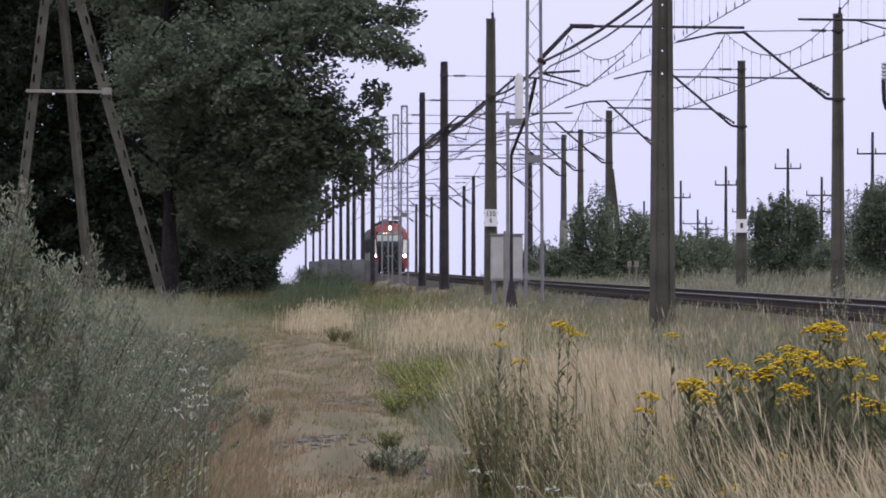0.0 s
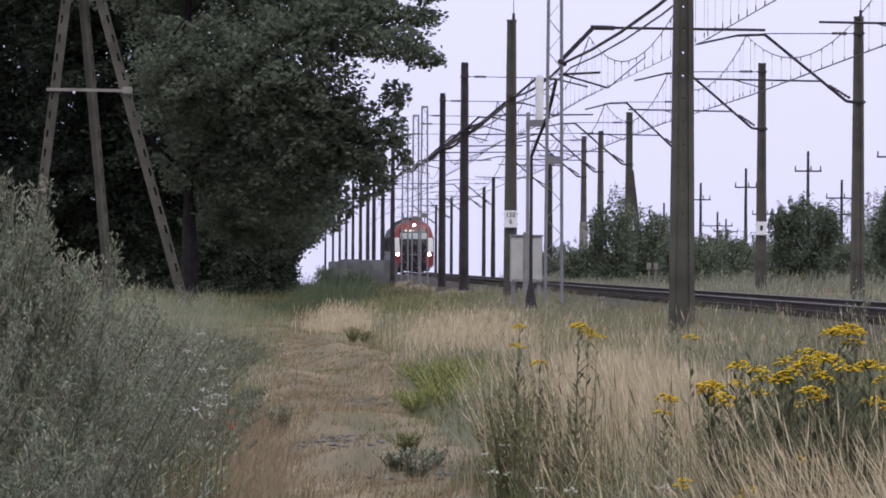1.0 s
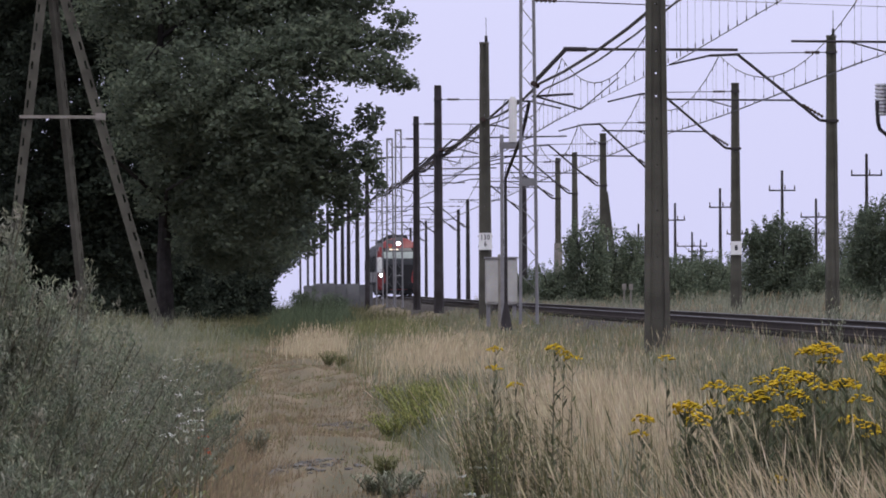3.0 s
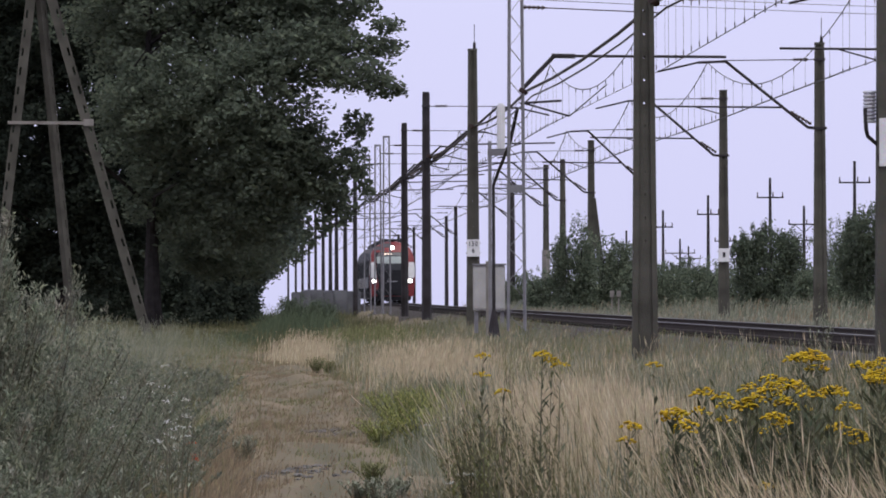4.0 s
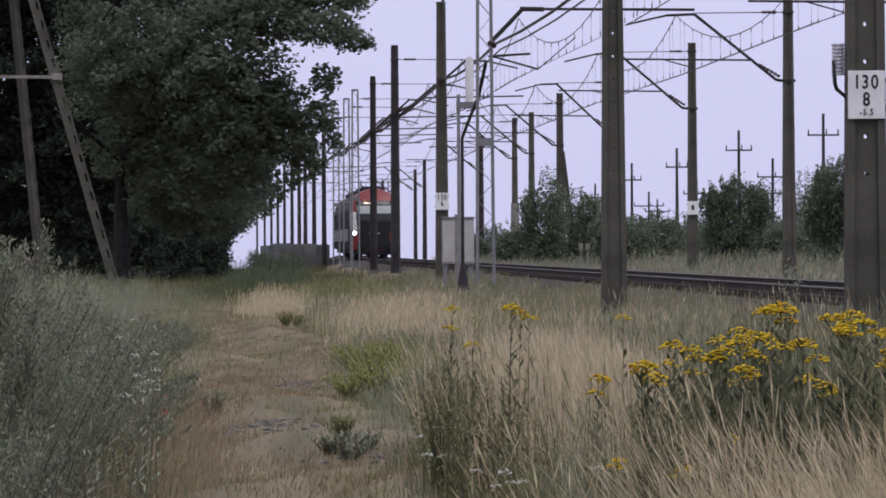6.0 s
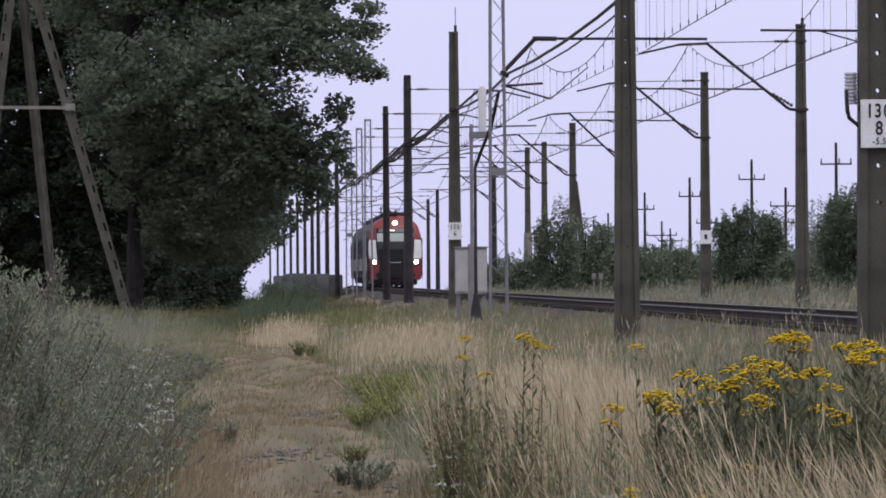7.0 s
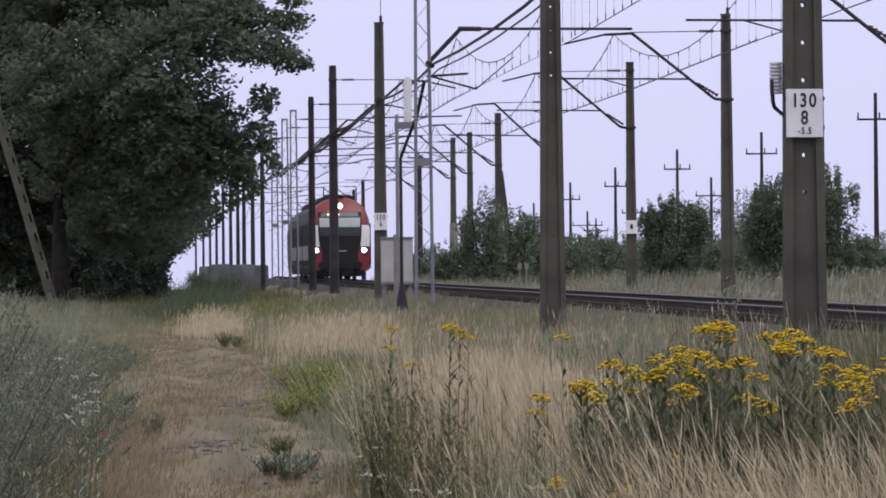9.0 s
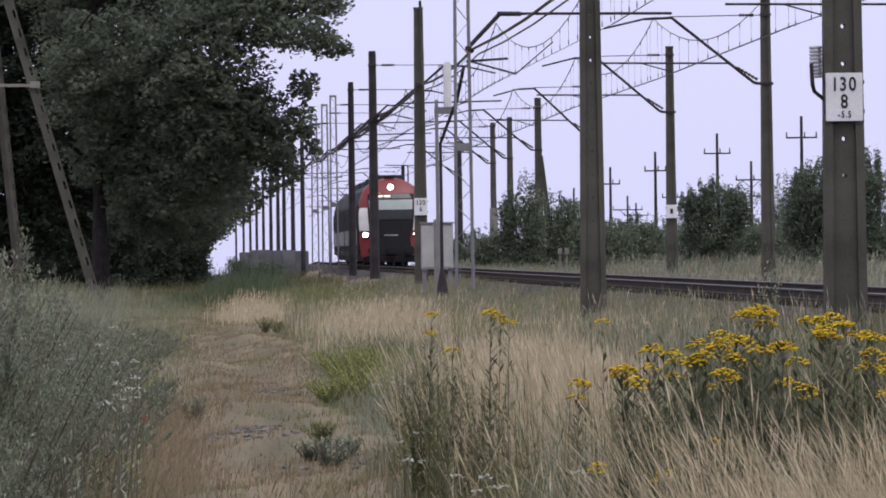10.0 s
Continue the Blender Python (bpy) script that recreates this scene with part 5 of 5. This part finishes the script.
# ---- single plants ----
def sprays(n_stem, height, spread, rng, leaf, per, base=0.15, droop=0.15, tip=1.0, up=0.6, even=0.82):
    """Stems that fan out of one foot, and the leaf blades along them: two arrays of verts and faces."""
    sv, sf, lv, tips = [], [], [], []
    for i in range(n_stem):
        a, r = rng.random() * 6.28, spread * math.sqrt(rng.random())
        h = height * rng.uniform(even, 1.0) * (1 - 0.1 * (r / max(spread, 0.01)) ** 2)
        end = np.array([math.cos(a) * r, math.sin(a) * r, h])
        foot_ = np.array([math.cos(a), math.sin(a), 0]) * 0.06 * rng.random()
        pts = [foot_ + (end - foot_) * np.array([k ** 1.4, k ** 1.4, k]) for k in (0, 0.35, 0.7, 1.0)]
        w = 0.006 * (0.7 + 0.6 * rng.random())
        b0 = len(sv)
        for j, p in enumerate(pts):
            ww = w * (1 - 0.25 * j)
            sv += [p + (-ww, 0, 0), p + (ww * 0.5, -ww, 0), p + (ww * 0.5, ww, 0)]
        for j in range(3):
            for q in range(3):
                sf.append((b0 + 3 * j + q, b0 + 3 * j + (q + 1) % 3, b0 + 3 * j + 3 + (q + 1) % 3, b0 + 3 * j + 3 + q))
        tips.append(pts[-1])
        for j in range(per):
            k = base + (1 - base) * (j + rng.random()) / per
            p = foot_ + (end - foot_) * np.array([k ** 1.4, k ** 1.4, k])
            aa = rng.random() * 6.28
            ln = leaf * rng.uniform(0.6, 1.2) * (1.15 - 0.6 * k * tip)
            d = np.array([math.cos(aa), math.sin(aa), up + 0.6 * k]) * ln
            s = np.array([-math.sin(aa), math.cos(aa), 0.3]) * ln * 0.16
            lv += [p, p + d * 0.5 + s, p + d - (0, 0, droop * ln), p + d * 0.5 - s]
    return sv, sf, lv, tips


def weed(at, height, spread, n_stem, leaf, per, seed, material, name="weed_plant", label="", group="weeds", up=0.6, flower=None, even=0.82):
    rng = random.Random(seed)
    z = float(ground_z(at[0], at[1] * STATION)) - 0.02
    t = thing(name, (at[0], at[1], z), label, name.replace("_", " "), group)
    sv, sf, lv, tips = sprays(n_stem, height, spread, rng, leaf, per, up=up, even=even)
    s = fast_mesh("stalk", np.array(sv), np.array(sf), STEM)
    l = fast_mesh("foliage", np.array(lv), np.arange(len(lv)).reshape(-1, 4), material)
    s.parent = l.parent = t
    if flower:
        flower(t, tips, rng)
    return t


def umbels(material, size, share, dome, grains):
    def make(t, tips, rng):
        for p in tips:
            if rng.random() > share:
                continue
            v, f = [], []
            for i in range(grains):
                a, r = rng.random() * 6.28, size * math.sqrt(rng.random())
                c = np.array([p[0] + math.cos(a) * r, p[1] + math.sin(a) * r, p[2] + dome * (1 - (r / size) ** 2) + rng.uniform(-0.006, 0.006)])
                q = size * 0.15
                b = len(v)
                for k in range(6):
                    v.append(c + np.array([math.cos(k * 1.047), math.sin(k * 1.047), 0]) * q)
                for k in range(6):
                    v.append(c + np.array([math.cos(k * 1.047) * 0.55, math.sin(k * 1.047) * 0.55, 0]) * q + np.array([0, 0, q * 0.55]))
                v.append(c + np.array([0, 0, -q * 0.8]))
                f += [(b + k, b + (k + 1) % 6, b + 6 + (k + 1) % 6, b + 6 + k) for k in range(6)]
                f += [(b + 6, b + 7, b + 8, b + 9), (b + 6, b + 9, b + 10, b + 11)]
                f += [(b + k, b + (k + 1) % 6, b + (k + 2) % 6, b + 12) for k in (0, 2, 4)]
            ob = fast_mesh("flower_head", np.array(v), np.array(f), material)
            ob.parent = t
    return make


def at_view(wx, d):
    return (wx * d / 8300.0, d)


tansy = umbels(YELLOW, 0.055, 0.82, 0.026, 26)
yarrow = umbels(WHITE_FLOWER, 0.04, 0.8, 0.012, 14)
sparse_yarrow = umbels(WHITE_FLOWER, 0.032, 0.55, 0.01, 12)
# yellow tansy on the right
for k, (wx, drop, n, sp) in enumerate((
        (1028, 80, 6, 0.10), (1008, 100, 3, 0.08), (1046, 112, 4, 0.06), (1177, 83, 6, 0.09), (1126, 100, 4, 0.07), (1140, 126, 3, 0.05), (944, 104, 3, 0.07), (920, 130, 6, 0.08), (955, 137, 3, 0.06),
        (1000, 128, 4, 0.08), (893, 138, 3, 0.05), (849, 146, 5, 0.08), (805, 160, 5, 0.07), (788, 188, 2, 0.04), (870, 166, 3, 0.06), (964, 195, 4, 0.07), (938, 207, 2, 0.05), (1103, 205, 3, 0.05),
        (1062, 186, 2, 0.04), (1018, 176, 2, 0.04), (1245, 144, 5, 0.08), (1265, 190, 4, 0.08), (1292, 150, 4, 0.08), (1266, 236, 3, 0.05), (1340, 140, 5, 0.09), (1215, 110, 3, 0.06), (1080, 130, 2, 0.05))):
    d = 20 + 0.7 * math.sin(k * 2.4)
    x = wx * d / 8300
    h = EYE - drop * d / 8300 - float(ground_z(x, d * STATION)) - 0.01
    weed((x, d), h, sp, n, 0.075, 46, 100 + k, TANSY_LEAF, "tansy_plant", "yellow tansy in flower among dry grass", "tansy plants", 0.7, tansy, 0.95)
for k, (wx, drop, d, n, sp) in enumerate(((714, 215, 24, 3, 0.05), (751, 74, 27, 1, 0.02), (557, 84, 27, 2, 0.04), (575, 90, 27, 2, 0.04), (451, 98, 28, 2, 0.04), (866, 366, 20, 2, 0.05), (745, 370, 23, 3, 0.06), (932, 322, 20, 1, 0.03), (480, 150, 28, 1, 0.03))):
    x = wx * d / 8300
    h = EYE - drop * d / 8300 - float(ground_z(x, d * STATION)) - 0.01
    weed((x, d), h, sp, n, 0.08, 26, 130 + k, TANSY_LEAF, "tansy_plant", "slender yellow tansy with sparse flowers", "tansy plants", 0.7, tansy, 0.95)
# tall grey-green mugwort on the left
def mugwort(at, height, spread, n_stem, seed, label="tall bushy grey-green mugwort", twigs=50, buds=15, material=None, size=0.72, lean=0.2):
    rng = np.random.default_rng(seed)
    z = float(ground_z(at[0], at[1] * STATION)) - 0.02
    t = thing("mugwort_plant", (at[0] - lean * height, at[1], z), label, "mugwort", "mugwort plants")
    bm = bmesh.new()
    leaves = []
    for i in range(n_stem):
        a, r = rng.random() * 6.28, spread * math.sqrt(rng.random())
        h = height * rng.uniform(0.78, 1.0) * (1 - 0.2 * (r / spread) ** 2)
        foot_ = np.array([math.cos(a), math.sin(a), 0]) * r * 0.25
        end = np.array([math.cos(a) * r * 1.3 + lean * h, math.sin(a) * r, h])
        line = lambda k: foot_ + (end - foot_) * np.array([k ** 1.5, k ** 1.5, k])
        for k0, k1 in ((0, 0.3), (0.3, 0.6), (0.6, 0.85), (0.85, 1.0)):
            rod(bm, line(k0), line(k1), 0.007 * (1 - 0.75 * k0), 0.007 * (1 - 0.75 * k1), 4)
        k = 0.25 + 0.75 * (np.arange(twigs) + rng.random(twigs)) / twigs
        ang = rng.random(twigs) * 6.28
        ln = (0.05 + 0.26 * np.sin(np.clip((1.04 - k) * 2.2, 0, 1.57))) * rng.uniform(0.6, 1.1, twigs) * height / 1.8
        for kk, aa, l in zip(k, ang, ln):
            p = line(kk)
            d = np.array([math.cos(aa) * 0.5, math.sin(aa) * 0.5, 0.95]) * l
            q = rng.random(buds)
            c = p + d * q[:, None] + np.array([0, 0, -0.15 * l]) * (q ** 2)[:, None] + rng.normal(size=(buds, 3)) * 0.006
            dirs = d / l + rng.normal(size=(buds, 3)) * 0.5
            dirs *= size * (0.022 + 0.022 * rng.random(buds) * (1.2 - kk))[:, None] / np.linalg.norm(dirs, axis=1)[:, None]
            side = np.cross(dirs, rng.normal(size=(buds, 3)))
            side *= size * 0.0042 / np.linalg.norm(side, axis=1)[:, None]
            leaves.append(np.stack([c - dirs * 0.2, c + dirs * 0.4 + side, c + dirs, c + dirs * 0.4 - side], 1).reshape(-1, 3))
    part("stalk", bm, STEM, t)
    v = np.concatenate(leaves)
    l = fast_mesh("foliage", v, np.arange(len(v)).reshape(-1, 4), material or MUGWORT)
    l.parent = t


for k, (wx, d, h, sp, n) in enumerate(((-366, 15, 1.98, 0.05, 5), (-385, 15.2, 1.86, 0.07, 6), (-420, 15.1, 1.84, 0.09, 7), (-450, 15.4, 1.85, 0.1, 7), (-335, 15.6, 1.76, 0.07, 6), (-268, 16.2, 1.74, 0.04, 3), (-290, 16, 1.68, 0.07, 6), (-310, 15.3, 1.62, 0.1, 8),
                                       (-235, 17.2, 1.58, 0.1, 7), (-210, 18, 1.52, 0.12, 7), (-500, 15.2, 1.9, 0.12, 7), (-430, 14.4, 1.62, 0.18, 11), (-370, 14.6, 1.5, 0.18, 10),
                                       (-180, 20, 1.5, 0.16, 8), (-150, 21.5, 1.44, 0.18, 8), (-240, 19, 1.5, 0.2, 9), (-330, 18, 1.56, 0.2, 9), (-205, 22, 1.46, 0.22, 9), (-120, 24, 1.34, 0.2, 8), (-290, 22, 1.48, 0.24, 9), (-250, 26, 1.42, 0.26, 9),
                                       (-200, 28, 1.36, 0.26, 9), (-140, 29, 1.2, 0.26, 8), (-380, 20, 1.6, 0.26, 9), (-450, 20, 1.65, 0.26, 9), (-350, 26, 1.5, 0.3, 10), (-430, 27, 1.5, 0.3, 10), (-310, 15, 1.3, 0.18, 9), (-265, 16, 1.16, 0.18, 8),
                                       (-420, 13.6, 1.3, 0.2, 10), (-350, 14, 1.16, 0.2, 9), (-290, 14.6, 1.02, 0.2, 8), (-470, 14, 1.5, 0.2, 10), (-520, 15, 1.7, 0.2, 8), (-230, 33, 1.25, 0.3, 8), (-150, 35, 1.1, 0.3, 8), (-100, 31, 0.95, 0.25, 7), (-300, 36, 1.3, 0.3, 8),
                                       (-440, 15.3, 1.95, 0.14, 12), (-405, 15, 1.95, 0.12, 12), (-372, 15.2, 1.88, 0.1, 10), (-345, 15.4, 1.8, 0.1, 10), (-320, 15.8, 1.72, 0.1, 9), (-480, 15, 2.0, 0.14, 12), (-290, 16.4, 1.62, 0.1, 8))):
    mugwort(at_view(wx, d), h, sp, n + 3 if h > 1.7 else n, 200 + k, lean=0.14 if h > 1.7 else 0.3)
rng = random.Random(11)
for k in range(80):
    d = rng.uniform(34, 78)
    u = 0.85 * rng.random()
    wx = -330 + 310 * u + (d - 34) * 1.3
    h = (1.22 - 0.85 * u) * rng.uniform(0.8, 1.0) * (1 - 0.004 * (d - 34))
    mugwort(at_view(wx, d), h, 0.35, 7, 700 + k, "grey-green weed in the stand beside the path", 16, 8, SAGE if k % 3 else MUGWORT, 1.35)
# white yarrow along the left of the path
rng = random.Random(6)
for k in range(24):
    d = rng.uniform(22, 31)
    weed(at_view(rng.uniform(-225, -85), d), rng.uniform(0.75, 1.2), 0.16, 3, 0.06, 14, 370 + k, SAGE, "yarrow_plant", "white-flowered yarrow beside the path", "yarrow plants", 0.6, sparse_yarrow)
rng = random.Random(5)
for k in range(24):
    d = rng.uniform(36, 68)
    wx = rng.uniform(-215, -85)
    weed(at_view(wx, d), rng.uniform(0.35, 0.6), 0.16, 5, 0.07, 8, 300 + k, SAGE, "yarrow_plant", "white-flowered yarrow beside the path", "yarrow plants", 0.6, yarrow)
for k, (wx, d) in enumerate(((420, 29), (440, 27), (690, 23), (520, 24), (480, 30), (380, 40))):
    weed(at_view(wx, d), 0.5, 0.16, 5, 0.08, 9, 340 + k, GREEN_GRASS, "yarrow_plant", "white-flowered yarrow beside the path", "yarrow plants", 0.6, yarrow)
weed(at_view(-78, 32), 0.66, 0.06, 3, 0.06, 8, 360, GREEN_GRASS, "poppy_plant", "small red flower beside the path", "weeds", 0.6, umbels(POPPY, 0.05, 1, 0.02, 8))
# fresh green herbs and grey tufts by the path
for k, (wx, d, h, sp, n, m) in enumerate(((315, 52, 0.72, 0.5, 80, FRESH), (360, 54, 0.66, 0.45, 70, FRESH), (285, 56, 0.55, 0.45, 60, FRESH), (330, 48, 0.5, 0.45, 60, FRESH), (385, 50, 0.6, 0.4, 60, FRESH), (265, 50, 0.36, 0.35, 40, FRESH), (232, 36, 0.2, 0.2, 16, SAGE), (262, 35, 0.26, 0.24, 18, SAGE), (290, 36, 0.2, 0.2, 16, SAGE), (250, 38, 0.22, 0.25, 16, GREEN_GRASS),
                                          (20, 44, 0.3, 0.14, 20, SAGE), (-150, 30.5, 0.26, 0.3, 24, OLIVE), (-120, 30.2, 0.2, 0.3, 24, OLIVE), (-175, 31, 0.3, 0.3, 24, GREEN_GRASS), (-90, 37, 0.34, 0.2, 20, SAGE), (-60, 41, 0.4, 0.22, 22, SAGE), (-40, 46, 0.36, 0.22, 22, SAGE), (150, 95, 0.36, 0.25, 24, GREEN_GRASS), (172, 97, 0.3, 0.25, 24, GREEN_GRASS), (450, 31, 0.85, 0.25, 26, OLIVE), (480, 34, 0.9, 0.25, 26, OLIVE), (430, 29, 0.7, 0.3, 26, OLIVE), (505, 30, 0.8, 0.25, 22, OLIVE), (410, 33, 0.6, 0.3, 24, GREEN_GRASS), (560, 60, 0.6, 0.6, 30, FRESH),
                                          (630, 62, 0.6, 0.6, 30, GREEN_GRASS), (520, 70, 0.6, 0.6, 30, GREEN_GRASS))):
    weed(at_view(wx, d), h, sp, n, 0.05, 40, 400 + k, m, "herb_tuft", "bushy green herb tuft beside the path", "herb tufts", 0.6)
rng = random.Random(21)
for k in range(54):
    d = rng.uniform(19.5, 24) if k < 30 else rng.uniform(24, 33)
    wx = rng.uniform(790, 1330) if k < 30 else rng.uniform(400, 540) if k < 44 else rng.uniform(540, 780)
    h = rng.uniform(0.8, 1.1) if k < 44 else rng.uniform(0.45, 0.65)
    weed(at_view(wx, d), h, 0.16, 9, 0.05, 34, 500 + k, (TANSY_LEAF if k < 30 else OLIVE) if k % 3 else GREEN_GRASS, "weed_plant", "dark leafy weed among the dry grass", "weeds", 0.7)
# dry branching weed before the far meadow
weed((1043 * 54 / 8300, 54), 1.38, 0.22, 12, 0.07, 24, 460, SAGE, "weed_plant", "tall dry branching weed beside the ballast", "weeds", 0.6)


# broken grey rubble in the path
def rubble(wx, d, w, n, seed):
    rng = random.Random(seed)
    bm = bmesh.new()
    cx, cy = wx * d / 8300, d * STATION
    for i in range(n):
        x, y = cx + rng.gauss(0, w * 0.4), cy + rng.gauss(0, 1.2)
        r = rng.uniform(0.015, 0.045)
        m = Matrix.Translation((x, y, float(ground_z(x, y)) + r * 0.15)) @ Euler((rng.uniform(-0.3, 0.3), rng.uniform(-0.3, 0.3), rng.random() * 6)).to_matrix().to_4x4() @ Matrix.Diagonal((r * 1.6, r, r * 0.5, 1))
        bmesh.ops.create_icosphere(bm, subdivisions=1, radius=1, matrix=m)
    tagged(part("rubble", bm, STONE), "patch of broken grey rubble trodden into the path", "rubble", kind="stuff")


rubble(91, 41, 0.6, 90, 1)
rubble(321, 35.5, 0.5, 80, 2)
rubble(165, 55, 0.5, 50, 3)


# ---- what moves ----
def motions():
    rows = []
    for t, d in ((0.0, 365), (2.5, 327.5), (5.0, 289), (7.5, 251.5), (9.0, 228.5), (10.0, 214)):
        y = d * STATION
        turn = -math.degrees(math.atan2(float(track_x(y + 20, TRACK_1)) - float(track_x(y, TRACK_1)), 20))
        rows.append((t, pose(float(track_x(y, TRACK_1)), y, RAIL + float(grade(y)), 0, 0, turn)))
    walk(railcar, rows)


motions()
